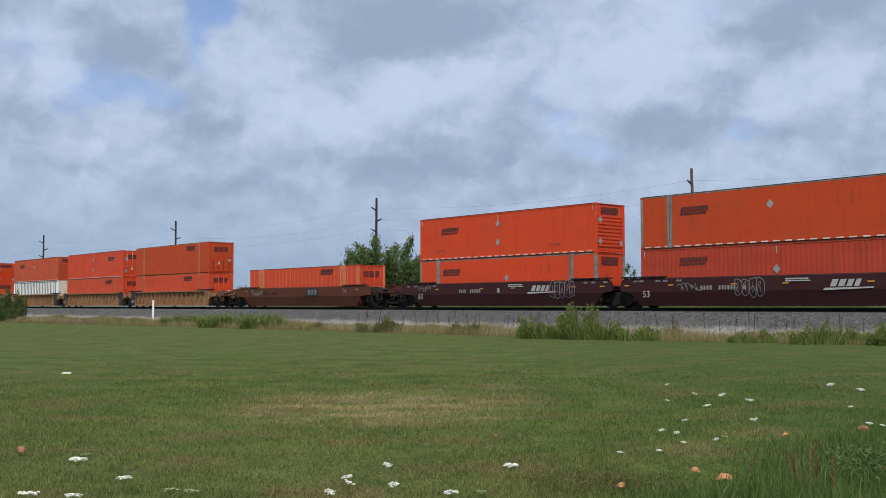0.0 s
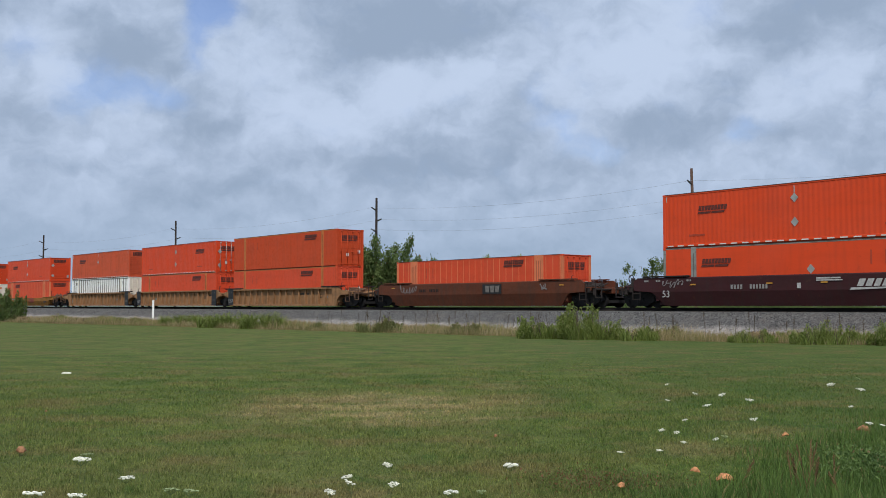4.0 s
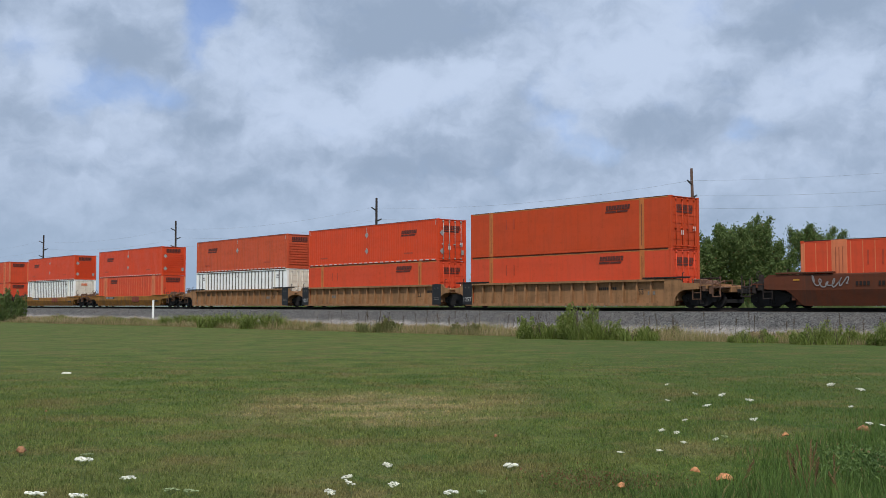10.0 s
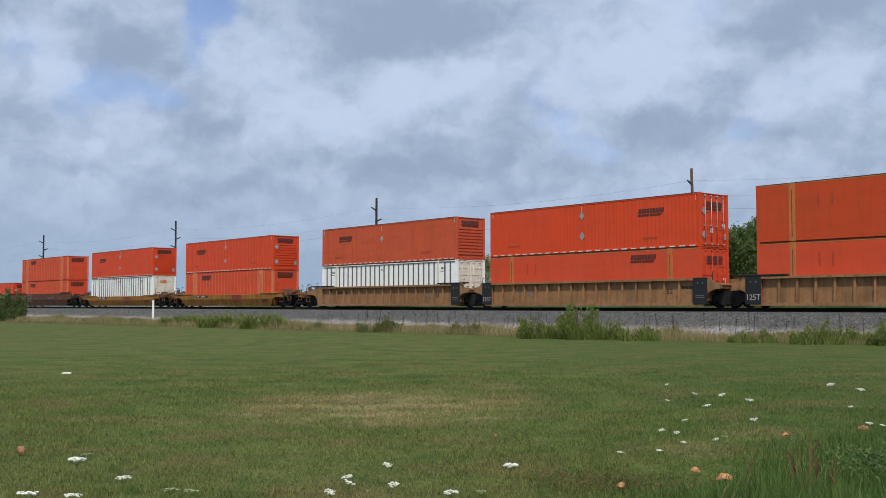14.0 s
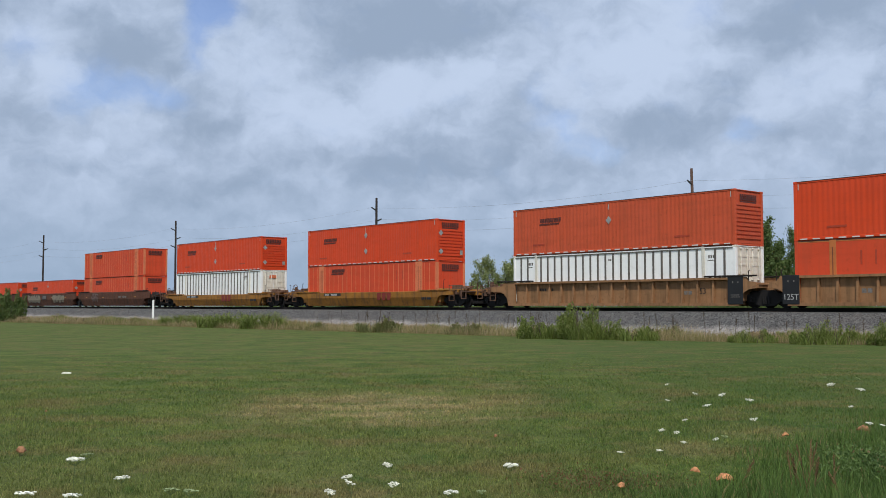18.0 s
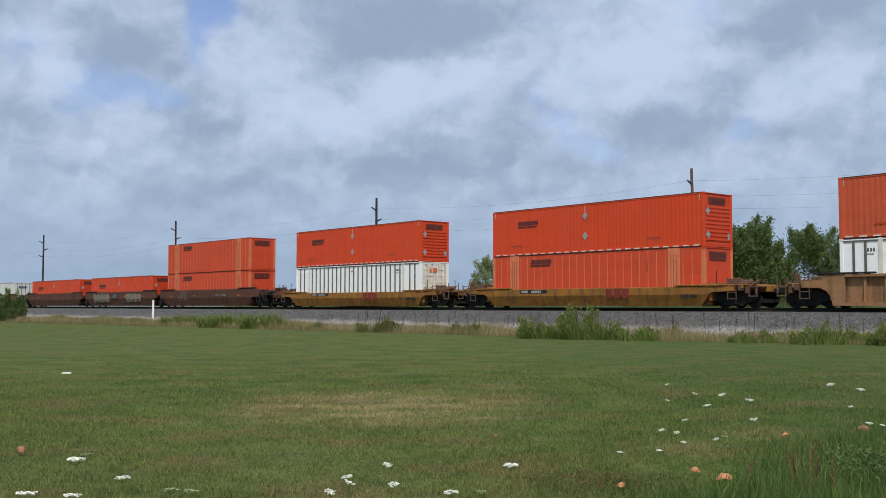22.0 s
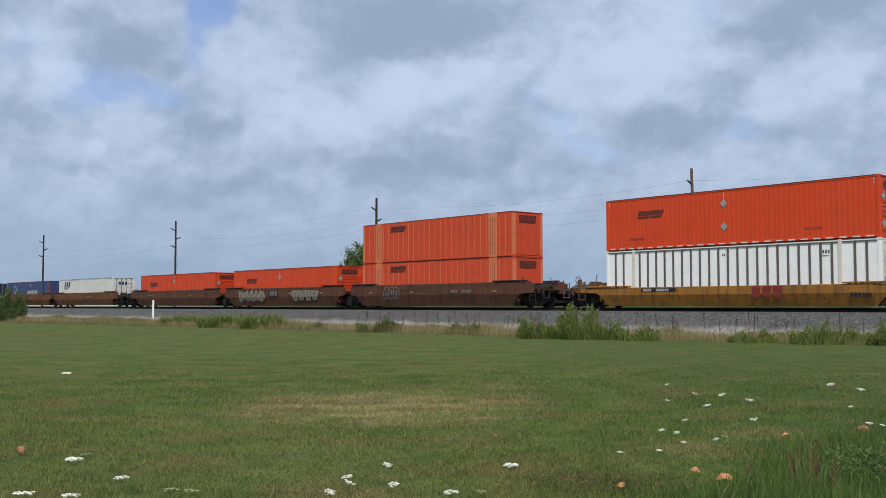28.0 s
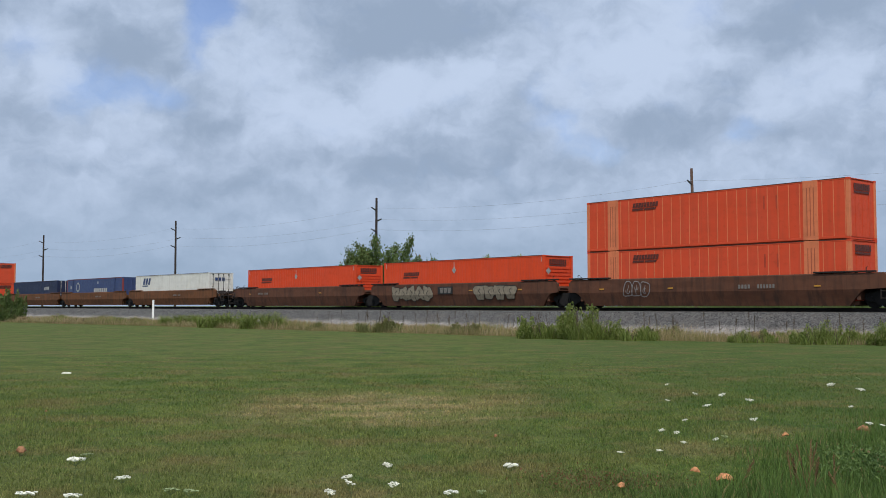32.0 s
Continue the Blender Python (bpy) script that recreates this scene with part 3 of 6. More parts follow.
def container(label, style, skin, post=None, end="ribs", logo=None, drop=0.95, diamonds=(), dashes=False, stickers=True, length=CL):
    """style: ribbed, smooth, panel or slatted; end: ribs, doors or flat (the end towards the front)."""
    hx = length / 2
    c = thing("shipping_container", label, "container", "containers on the train")
    frame_mat = post if (post and style == "smooth") else skin
    # inner shell: roof, floor, far side and rear end
    bm = bmesh.new()
    box(bm, -hx + 0.05, hx - 0.07, -HY + 0.075, HY - 0.03, 0.015, CH - 0.06)
    part("shell", bm, skin, c)
    bm = bmesh.new()
    box(bm, -hx + 0.02, hx - 0.02, -HY + 0.03, HY - 0.03, CH - 0.055, CH - 0.02)
    n = 26
    for i in range(n):
        x = -hx + 0.6 + i * (length - 1.2) / (n - 1)
        box(bm, x - 0.12, x + 0.12, -HY + 0.15, HY - 0.15, CH - 0.02, CH - 0.004)
    part("roof", bm, skin, c)
    # dark strip: the dirty edge, with the stacking gap's shade painted in
    part("roof_edge", shared(("roof_edge", length), lambda b: box(b, -hx + 0.2, hx - 0.2, -HY - 0.006, -HY + 0.05, CH - 0.036, CH - 0.002), ROOF_EDGE), None, c)
    for nm, z0, z1 in (("top_rail", CH - 0.10, CH - 0.008), ("bottom_rail", 0.042, 0.16)):
        for y0, y1 in ((-HY, -HY + 0.07), (HY - 0.07, HY)):
            part(nm, shared((nm, style, skin.name, post and post.name, length, y0 < 0), lambda b: box(b, -hx + 0.18, hx - 0.18, y0, y1, z0, z1, 0.012), frame_mat if nm == "top_rail" else skin), None, c)
    for x in (-hx, hx - 0.18):
        for y in (-HY, HY - 0.18):
            part("corner_post", shared(("corner_post", frame_mat.name, skin.name), lambda b: box(b, 0, 0.18, 0, 0.18, 0.12, CH - 0.12, 0.015), ORANGE_PALE if style == "panel" else (skin if post is TAN_POST else frame_mat)), None, c, at=(x, y, 0))
            for z in (0.0, CH - 0.12):
                part("corner_casting", shared(("corner_casting", skin.name), lambda b: box(b, -0.004, 0.184, -0.004, 0.184, 0, 0.12, 0.01), skin if style != "slatted" else CREAM), None, c, at=(x, y, z))
    # near side
    x0, x1, z0, z1 = -hx + 0.18, hx - 0.18, 0.16, CH - 0.10
    if style == "ribbed":
        v, f = corrugated(x0, x1, z0, z1, -HY + 0.012, 0.013, 0.27)
        part("side_panel", from_arrays("side_panel", v, f, skin), None, c)
        v2 = v.copy()
        v2[:, 1] *= -1
        part("side_panel", from_arrays("side_panel", v2, f[:, ::-1], skin), None, c)
    elif style == "smooth":
        for sy in (-1, 1):
            for a, b_ in ((x0, -6.25), (-5.95, 5.95), (6.25, x1)):
                bm = bmesh.new()
                box(bm, a, b_, sy * (HY - 0.014) - 0.012, sy * (HY - 0.014) + 0.012, z0, z1)
                part("side_panel", bm, skin, c)
    elif style == "panel":
        for sy in (-1, 1):
            bm = bmesh.new()
            box(bm, x0, x1, sy * (HY - 0.018) - 0.012, sy * (HY - 0.018) + 0.012, z0, z1)
            part("side_panel", bm, skin, c)
        me = shared(("seam_strip", "p"), lambda b: box(b, -0.018, 0.018, -HY - 0.002, -HY + 0.01, 0.165, CH - 0.105), ORANGE_PALE)
        for i in range(28):
            x = x0 + 0.03 + i * (x1 - x0 - 0.06) / 27
            if abs(abs(x) - 6.1) > 0.55:
                part("seam_strip", me, None, c, at=(x, 0, 0))
    else:
        for sy in (-1, 1):
            bm = bmesh.new()
            box(bm, x0, x1, sy * (HY - 0.045) - 0.012, sy * (HY - 0.045) + 0.012, z0, z1)
            part("side_panel", bm, skin, c)
        me = shared(("rib", "s"), lambda b: section(b, [(-HY - 0.003, 0.165), (-HY + 0.035, 0.165), (-HY + 0.035, CH - 0.105), (-HY - 0.003, CH - 0.105)], -0.055, 0.055), DARK_RIB)
        me2 = shared(("rail_trim", "s"), lambda b: box(b, x0, x1, -HY - 0.004, -HY + 0.03, CH - 0.15, CH - 0.10), DARK_RIB)
        part("rail_trim", me2, None, c)
        for i in range(27):
            x = x0 + 0.5 + i * (x1 - x0 - 1.0) / 26
            if abs(abs(x) - 6.1) > 0.2:
                part("rib", me, None, c, at=(x, 0, 0))
    # lifting posts at the forty-foot marks
    if post and post is not RED_EDGE:
        wide = 0.39 if style == "panel" else (0.17 if style == "smooth" else 0.10)
        for x in (-6.1, 6.1):
            for sy in (-1, 1):
                def make(b, sy=sy):
                    box(b, -wide, wide, sy * (HY - 0.008) - 0.022, sy * (HY - 0.008) + 0.022, 0.02, CH - 0.01, 0.01)
                p = part("lifting_post", shared(("lifting_post", style, post.name, sy), make, post), None, c, at=(x, 0, 0))
                if style in ("panel", "smooth") and sy < 0:
                    # darker upright strips drawn for the slits in the post
                    for k in (-0.45, 0.0, 0.45) if style == "panel" else (0.0,):
                        part("post_slot", shared(("post_slot", style, post.name), lambda b: box(b, -0.022, 0.022, -HY - 0.019, -HY - 0.01, 0.22, CH - 0.35), DARK_RIB if post is GREY_POST else (SLOT_PALE if style == "panel" else SLOT)), None, p, at=(wide * k, 0, 0))
    # front end
    if end == "ribs":
        bm = bmesh.new()
        box(bm, hx - 0.09, hx - 0.06, -HY + 0.17, HY - 0.17, 0.12, CH - 0.1)
        part("end_panel", bm, skin, c)
        me = shared(("end_rib", skin.name), lambda b: section(b, [(-HY + 0.2, -0.055), (-HY + 0.24, -0.07), (HY - 0.24, -0.07), (HY - 0.2, -0.055), (HY - 0.2, 0.055), (HY - 0.24, 0.07), (-HY + 0.24, 0.07), (-HY + 0.2, 0.055)], 0, 0.045), skin)
        for i in range(9):
            part("end_rib", me, None, c, at=(hx - 0.06, 0, 0.42 + i * 0.215))
    elif end == "flat":
        bm = bmesh.new()
        box(bm, hx - 0.09, hx - 0.05, -HY + 0.17, HY - 0.17, 0.12, CH - 0.1)
        for y in (-0.65, 0.0, 0.65):
            box(bm, hx - 0.05, hx - 0.035, y - 0.02, y + 0.02, 0.2, CH - 0.2)
        part("end_panel", bm, skin, c)
    else:
        for sy in (-1, 1):
            bm = bmesh.new()
            box(bm, hx - 0.09, hx - 0.045, sy * 0.56 - 0.545, sy * 0.56 + 0.545, 0.13, CH - 0.12, 0.012)
            for z in (0.55, 1.0, 1.45, 1.9, 2.35):
                box(bm, hx - 0.045, hx - 0.028, sy * 0.56 - 0.48, sy * 0.56 + 0.48, z - 0.05, z + 0.05)
            part("door", bm, CREAM if style == "slatted" else skin, c)
            for k in (0.26, 0.82):
                part("lock_rod", shared(("lock_rod", style, skin.name), lambda b: (rod(b, (0, 0, 0.1), (0, 0, CH - 0.1), 0.022, seg=6), box(b, -0.02, 0.03, -0.14, 0.03, 1.1, 1.16), box(b, -0.03, 0.03, -0.05, 0.05, 0.1, 0.2), box(b, -0.03, 0.03, -0.05, 0.05, CH - 0.22, CH - 0.12)), (BLACK if skin is DULL_WHITE else TAG_GREY) if style == "ribbed" else (CREAM if style == "slatted" else skin), True), None, c, at=(hx - 0.005, sy * k, 0))
    # markings
    if logo is not None:
        company_lettering(c, logo, CH - drop, -HY - 0.013 if style != "ribbed" else -HY + 0.008, hx - 0.022, CH - (0.72 if end == "doors" else 0.5))
    for x, dz in diamonds:
        part("placard", shared("placard", lambda b: prism(b, [(-0.21, 0), (0, -0.24), (0.21, 0), (0, 0.24)], -HY - 0.008, -HY + 0.01), TAG_GREY), None, c, "silver diamond placard", at=(x, 0, CH - dz))
    if style == "ribbed" and diamonds:
        part("tick_mark", shared("tick_mark", lambda b: box(b, -0.022, 0.022, -HY - 0.004, -HY + 0.01, CH - 0.5, CH - 0.16), MARK_WHITE), None, c, "thin white tick", at=(diamonds[0][0], 0, 0))
        for x in (-hx + 0.26, hx - 0.26):
            part("tick_mark", shared("corner_tick", lambda b: box(b, -0.02, 0.02, -HY - 0.002, -HY + 0.012, CH - 0.42, CH - 0.12), MARK_WHITE), None, c, "thin white tick", at=(x, 0, 0))
    if diamonds and end in ("ribs", "doors") and style == "ribbed" and skin is not ORANGE_BLEACHED:
        for y, z in ((-0.92, CH - 0.98), (-0.92, CH - 2.25)):
            part("placard", shared("end_placard", lambda b: (box(b, 0, 0.006, -0.15, 0.15, -0.15, 0.15), bmesh.ops.rotate(b, verts=b.verts[:], cent=(0, 0, 0), matrix=Matrix.Rotation(radians(45), 3, "X"))), TAG_GREY), None, c, "silver diamond placard", at=(hx - 0.012, y, z))
        part("sticker", shared("end_sticker", lambda b: box(b, 0, 0.006, -0.12, 0.12, -0.16, 0.16), TAG_GREY), None, c, at=(hx - 0.01, 0.95, CH - 2.3))
    if dashes:
        me = shared(("reflector_strip", "d"), lambda b: box(b, -0.19, 0.19, -HY - 0.006, -HY + 0.004, 0.055, 0.115), REFLECT)
        for i in range(24):
            x = -hx + 0.5 + i * (length - 1.0) / 23
            part("reflector_strip", me, None, c, at=(x, 0, 0))
    if stickers and style == "ribbed":
        part("lettering", shared(("lettering", "low"), lambda b: box(b, -0.5, 0.5, -HY + 0.002, -HY + 0.011, -0.05, 0.05), FAINT), None, c, "faint illegible lettering", at=(hx - 3.3, 0, 0.62))
        part("lettering", SHARED[("lettering", "low")], None, c, "faint illegible lettering", at=(-hx + 2.2, 0, 0.62))
    if style in ("panel", "smooth") and stickers:
        part("lettering", shared(("lettering", "tall"), lambda b: box(b, -0.04, 0.04, -HY - 0.013, -HY + 0.006, -0.35, 0.3), FAINT), None, c, "faint illegible upright lettering", at=(3.6 if (logo or 0) < 0 else -4.0, 0, CH - 0.85))
        part("lettering", SHARED[("lettering", "tall")], None, c, "faint illegible upright lettering", at=(4.3 if (logo or 0) < 0 else -4.7, 0, CH - 0.85))
    if end == "doors":
        part("sticker", shared("door_sticker", lambda b: box(b, 0, 0.006, -0.11, 0.11, -0.13, 0.13), REFLECT), None, c, at=(hx - 0.018, 0.85, 1.15))
        part("sticker", SHARED["door_sticker"], None, c, at=(hx - 0.018, -0.25, 0.9))
    return c


# ---- well cars: origin over the middle of the well at the rail's top ----
WHEEL_R = 0.42
WHEELS = []


def bogie(parent, x):
    b = part("bogie", mesh_bogie_bolster(), None, parent, "dark cast-steel wheel truck", at=(x, 0, 0))
    for sy in (-1, 1):
        def make(bm, sy=sy):
            prism(bm, [(-1.22, 0.46), (-1.18, 0.66), (-0.80, 0.72), (-0.42, 0.88), (0.42, 0.88), (0.80, 0.72), (1.18, 0.66), (1.22, 0.46), (1.06, 0.30), (0.74, 0.30), (0.58, 0.18), (0.34, 0.09), (-0.34, 0.09), (-0.58, 0.18), (-0.74, 0.30), (-1.06, 0.30)], sy * 1.0 - 0.07, sy * 1.0 + 0.07)
            for dx in (-0.15, 0.0, 0.15):
                rod(bm, (dx, sy * 1.1, 0.2), (dx, sy * 1.1, 0.52), 0.06, seg=8)
            for dx in (-0.89, 0.89):
                rod(bm, (dx, sy * 1.03, 0.42), (dx, sy * 1.14, 0.42), 0.12, seg=10)
        part("side_frame", shared(("side_frame", sy), make, IRON), None, b)
    for dx in (-0.89, 0.89):
        w = part("wheelset", mesh_wheelset(), None, b, at=(dx, 0, WHEEL_R))
        WHEELS.append((w, dx))
    return b


def mesh_bogie_bolster():
    return shared("bogie", lambda bm: (box(bm, -0.24, 0.24, -1.0, 1.0, 0.38, 0.72, 0.03), rod(bm, (0, 0, 0.7), (0, 0, 0.86), 0.3, seg=14), box(bm, -1.42, -1.30, -0.72, 0.72, 0.26, 0.44), box(bm, 1.30, 1.42, -0.72, 0.72, 0.26, 0.44), box(bm, -0.5, 0.5, -0.62, 0.62, 0.18, 0.5), rod(bm, (-1.35, 0.3, 0.5), (1.35, 0.3, 0.62), 0.05, seg=6), rod(bm, (-1.35, -0.3, 0.62), (1.35, -0.3, 0.5), 0.05, seg=6)), IRON)


def mesh_wheelset():
    def make(bm):
        rod(bm, (0, -1.0, 0), (0, 1.0, 0), 0.085, seg=10)
        for sy in (-1, 1):
            rod(bm, (0, sy * 0.70, 0), (0, sy * 0.735, 0), WHEEL_R + 0.028, seg=28)
            rod(bm, (0, sy * 0.735, 0), (0, sy * 0.83, 0), WHEEL_R, WHEEL_R - 0.004, seg=28)
            rod(bm, (0, sy * 0.83, 0), (0, sy * 0.842, 0), WHEEL_R - 0.06, WHEEL_R - 0.08, seg=28)
            rod(bm, (0, sy * 0.84, 0), (0, sy * 0.88, 0), 0.14, 0.12, seg=14)
            for k in range(4):
                a = k * math.pi / 2
                rod(bm, (0.24 * math.cos(a), sy * 0.84, 0.24 * math.sin(a)), (0.24 * math.cos(a), sy * 0.852, 0.24 * math.sin(a)), 0.045, seg=8)
    return shared("wheelset", make, IRON)


def text_mesh(words, size):
    cu = bpy.data.curves.new("lettering", "FONT")
    cu.body, cu.size, cu.extrude, cu.align_x, cu.align_y = words, size, 0.003, "CENTER", "CENTER"
    cu.resolution_u = 3
    ob = bpy.data.objects.new("lettering", cu)
    me = bpy.data.meshes.new_from_object(ob)
    bpy.data.objects.remove(ob)
    me.transform(Matrix.Rotation(radians(90), 4, "X"))
    return me


def lettered(parent, words, size, x, z, y, mat, label):
    me = text_mesh(words, size)
    me.materials.clear()
    me.materials.append(mat)
    return part("lettering", me, None, parent, label, at=(x, y, z))


def ribbon(points, width, y):
    """A flat brush line on a car's side through points in x and z."""
    p = np.array(points, float)
    d = np.gradient(p, axis=0)
    d /= np.maximum(np.linalg.norm(d, axis=1, keepdims=True), 1e-6)
    nrm = np.stack([-d[:, 1], d[:, 0]], 1) * width / 2
    a, b = p + nrm, p - nrm
    n = len(p)
    v = np.array([(x, y + 0.278 * max(0.0, 0.86 - z), z) for x, z in np.concatenate([a, b])])
    f = np.array([(i, i + 1, n + i + 1, n + i) for i in range(n - 1)])
    return v, f


def scribble(parent, x, z, w, h, letters, seed, mat, line=0.045, y=-1.535):
    """Sprayed looping letters that nobody can read."""
    rng = random.Random(seed)
    vs, fs, k = [], [], 0
    for i in range(letters):
        cx, cw = x - w / 2 + w * (i + 0.5) / letters, w / letters * 0.50
        ph, b = rng.uniform(0, 6.3), rng.uniform(0.82, 1.05)
        lean = rng.uniform(-0.12, 0.18)
        loop = []
        for q in np.linspace(0, 1.03, 40):
            a = 6.283 * q
            r = 1 + 0.10 * math.sin(3 * a + ph)
            ca, sa = math.cos(a), math.sin(a)
            px, pz = math.copysign(abs(ca) ** 0.65, ca) * r, math.copysign(abs(sa) ** 0.65, sa) * r
            loop.append((cx + cw * (px + lean * pz), z + h / 2 * b * pz))
        bar = [(cx + cw * (0.1 * math.sin(6 * q + ph) + lean * (2 * q - 1)), z + h * (-0.32 + 0.6 * q)) for q in np.linspace(0, 1, 9)]
        hook = [(cx + cw * 0.45 * math.cos(ph + 3.6 * q), z + h * (0.12 if i % 2 else -0.12) + h * 0.16 * math.sin(ph + 3.6 * q)) for q in np.linspace(0, 1, 12)]
        for m, pts in enumerate((loop, bar, hook)):
            v, f = ribbon(pts, line * (0.75 if m else 1.0), y - 0.0012 * (3 * i + m))
            vs.append(v)
            fs.append(f + k)
            k += len(v)
    return part("graffiti", from_arrays("graffiti", np.concatenate(vs), np.concatenate(fs), mat), None, parent, "looping sprayed graffiti outline")


def spray_tag(parent, x, z, w, h, strokes, seed, mat, line=0.04, y=-1.535):
    """A quick zigzag handwriting that nobody can read."""
    rng = random.Random(seed)
    fine, n = [], strokes * 14
    for i in range(n):
        q = i / n
        a = q * strokes * 6.283
        tall = 0.55 + 0.45 * math.sin(q * 17.0 + seed) * math.sin(q * 7.0 + 2 * seed)
        fine.append((x - w / 2 + w * q + w / strokes * 0.42 * math.cos(a * 0.93 + seed), z + h * 0.5 * tall * math.sin(a) + 0.12 * h * math.sin(q * 9 + seed) + rng.uniform(-0.02, 0.02) * h))
    v, f = ribbon(fine, line, y)
    return part("graffiti", from_arrays("graffiti", v, f, mat), None, parent, "quick sprayed graffiti handwriting")


def bubble_graffiti(parent, x, z, w, h, letters, seed, y=-1.537):
    """Fat cream letters with dark outlines."""
    rng = random.Random(seed)
    bm = bmesh.new()
    edges = []
    for i in range(letters):
        cx = x - w / 2 + w * (i + 0.5) / letters
        pts = []
        ph = rng.uniform(0, 6.3)
        for k in range(18):
            a = k * 6.283 / 18
            r = 1 + 0.16 * math.sin(3 * a + ph) + 0.1 * math.sin(5 * a + 2 * ph)
            pts.append((cx + w / letters * 0.58 * r * math.cos(a), z + h / 2 * r * (0.9 if i % 2 else 1.0) * max(-0.93, min(0.93, 1.25 * math.sin(a)))))
        yy = y - 0.002 * i
        bm.faces.new([bm.verts.new((px, yy, pz)) for px, pz in pts])
        bmesh.ops.bisect_plane(bm, geom=bm.verts[:] + bm.edges[:] + bm.faces[:], plane_co=(0, 0, 0.86), plane_no=(0, 0, 1))
        edges.append((pts + pts[:1], yy - 0.001))
        edges.append(([(cx + 0.1 * math.sin(t * 7 + ph), z - h * 0.22 + h * 0.45 * t) for t in np.linspace(0, 1, 8)], yy - 0.001))
    for v in bm.verts:
        v.co.y += 0.278 * max(0.0, 0.86 - v.co.z)
    g = part("graffiti", bm, GRAFF_CREAM, parent, "fat cream sprayed graffiti letters")
    vs, fs, k = [], [], 0
    for pts, yy in edges:
        v, f = ribbon(pts, 0.05, yy)
        vs.append(v)
        fs.append(f + k)
        k += len(v)
    part("outline", from_arrays("outline", np.concatenate(vs), np.concatenate(fs), BLACK), None, g)


def bars(parent, x, z, widths, h, mat, y=-1.528, slant=0.0, name="letter", label="illegible painted letter"):
    """Lettering that cannot be read, as plain bars."""
    px = x
    for wd in widths:
        if wd > 0:
            me = shared(("bar", wd, h, mat.name, slant), lambda b: prism(b, [(0, -h / 2), (wd, -h / 2), (wd + slant * h, h / 2), (slant * h, h / 2)], 0, -0.004), mat)
            part(name, me, None, parent, label, at=(px, y, z))
        px += abs(wd) + h * 0.30


def end_gear(car, sx, mat, free, brake=False):
    """Deck, arms, hand rails and draw gear beyond the well. sx: which end; free: an end with a coupler."""
    reach = 11.35 if free else 9.72
    gear = GEAR if mat in (TAN, YELLOW) else GEAR_DARK
    a, b = sorted((sx * 8.62, sx * reach))
    bm = bmesh.new()
    box(bm, a, b, -0.62, 0.62, 0.80, 1.14, 0.03)
    part("centre_sill", bm, mat, car)
    bm = bmesh.new()
    a, b = sorted((sx * 8.55, sx * (10.7 if free else 9.5)))
    box(bm, a, b, -1.42, 1.42, 1.14, 1.20, 0.015)
    for k in range(3):
        xx = sx * (8.9 + k * (0.75 if free else 0.25))
        box(bm, xx - 0.05, xx + 0.05, -1.45, 1.45, 1.0, 1.14)
    part("end_deck", bm, mat, car)
    bm = bmesh.new()
    a, b = sorted((sx * 8.35, sx * 8.55))
    box(bm, a, b, -1.38, 1.38, 0.35, 1.3, 0.03)
    part("bulkhead", bm, mat, car)
    for y in (-1.3, 1.26):
        bm = bmesh.new()
        rod(bm, (sx * 8.8, y, 1.18), (sx * 8.8, y, 1.86), 0.022, seg=6)
        rod(bm, (sx * 8.8, y, 1.86), (sx * 8.8, y * 0.9, 1.9), 0.02, seg=6)
        part("hand_rail", bm, GEAR_DARK, car)
    if not free:
        return
    bm = bmesh.new()
    rod(bm, (sx * 11.2, -1.42, 1.0), (sx * 11.25, -0.2, 0.9), 0.02, seg=6)
    rod(bm, (sx * 11.2, -1.42, 1.0), (sx * 11.2, -1.5, 0.72), 0.02, seg=6)
    part("uncoupling_lever", bm, gear, car)
    bm = bmesh.new()
    rod(bm, (sx * 8.7, -1.05, 1.24), (sx * 10.6, -0.95, 1.26), 0.03, seg=6)
    rod(bm, (sx * 8.7, 0.6, 1.24), (sx * 11.0, 0.4, 1.18), 0.03, seg=6)
    part("air_pipe", bm, gear, car)
    # coupler
    bm = bmesh.new()
    a, b = sorted((sx * 11.3, sx * 11.66))
    box(bm, a, b, -0.09, 0.09, 0.76, 0.98, 0.02)
    a, b = sorted((sx * 11.6, sx * 11.8))
    box(bm, a, b, -0.19, 0.2, 0.70, 1.02, 0.05)
    part("coupler", bm, IRON, car)
    bm = bmesh.new()
    for k in range(10):
        t0, t1 = k / 10, (k + 1) / 10
        rod(bm, (sx * (11.1 + 0.62 * t0), 0.35, 0.78 - 0.9 * t0 * (1 - t0)), (sx * (11.1 + 0.62 * t1), 0.35, 0.78 - 0.9 * t1 * (1 - t1)), 0.025, seg=6)
    part("air_hose", bm, BLACK, car)
    # crossover platform, steps and grab rails
    bm = bmesh.new()
    a, b = sorted((sx * 10.75, sx * 11.3))
    box(bm, a, b, -1.45, 1.45, 1.02, 1.10, 0.01)
    part("crossover_platform", bm, gear, car)
    for y in (-1.46, 1.42):
        bm = bmesh.new()
        for dx in (9.55, 10.05):
            rod(bm, (sx * dx, y, 0.42), (sx * dx, y, 1.52), 0.026, seg=6)
        for z in (0.45, 0.78, 1.1, 1.45):
            rod(bm, (sx * 9.55, y, z), (sx * 10.05, y, z), 0.022, seg=6)
        part("ladder", bm, gear, car)
        bm = bmesh.new()
        for dx in (10.8, 11.25):
            rod(bm, (sx * dx, y, 0.55), (sx * dx, y, 1.62 if dx > 11 else 1.45), 0.032, seg=6)
        rod(bm, (sx * 10.8, y, 0.58), (sx * 11.25, y, 0.58), 0.03, seg=6)
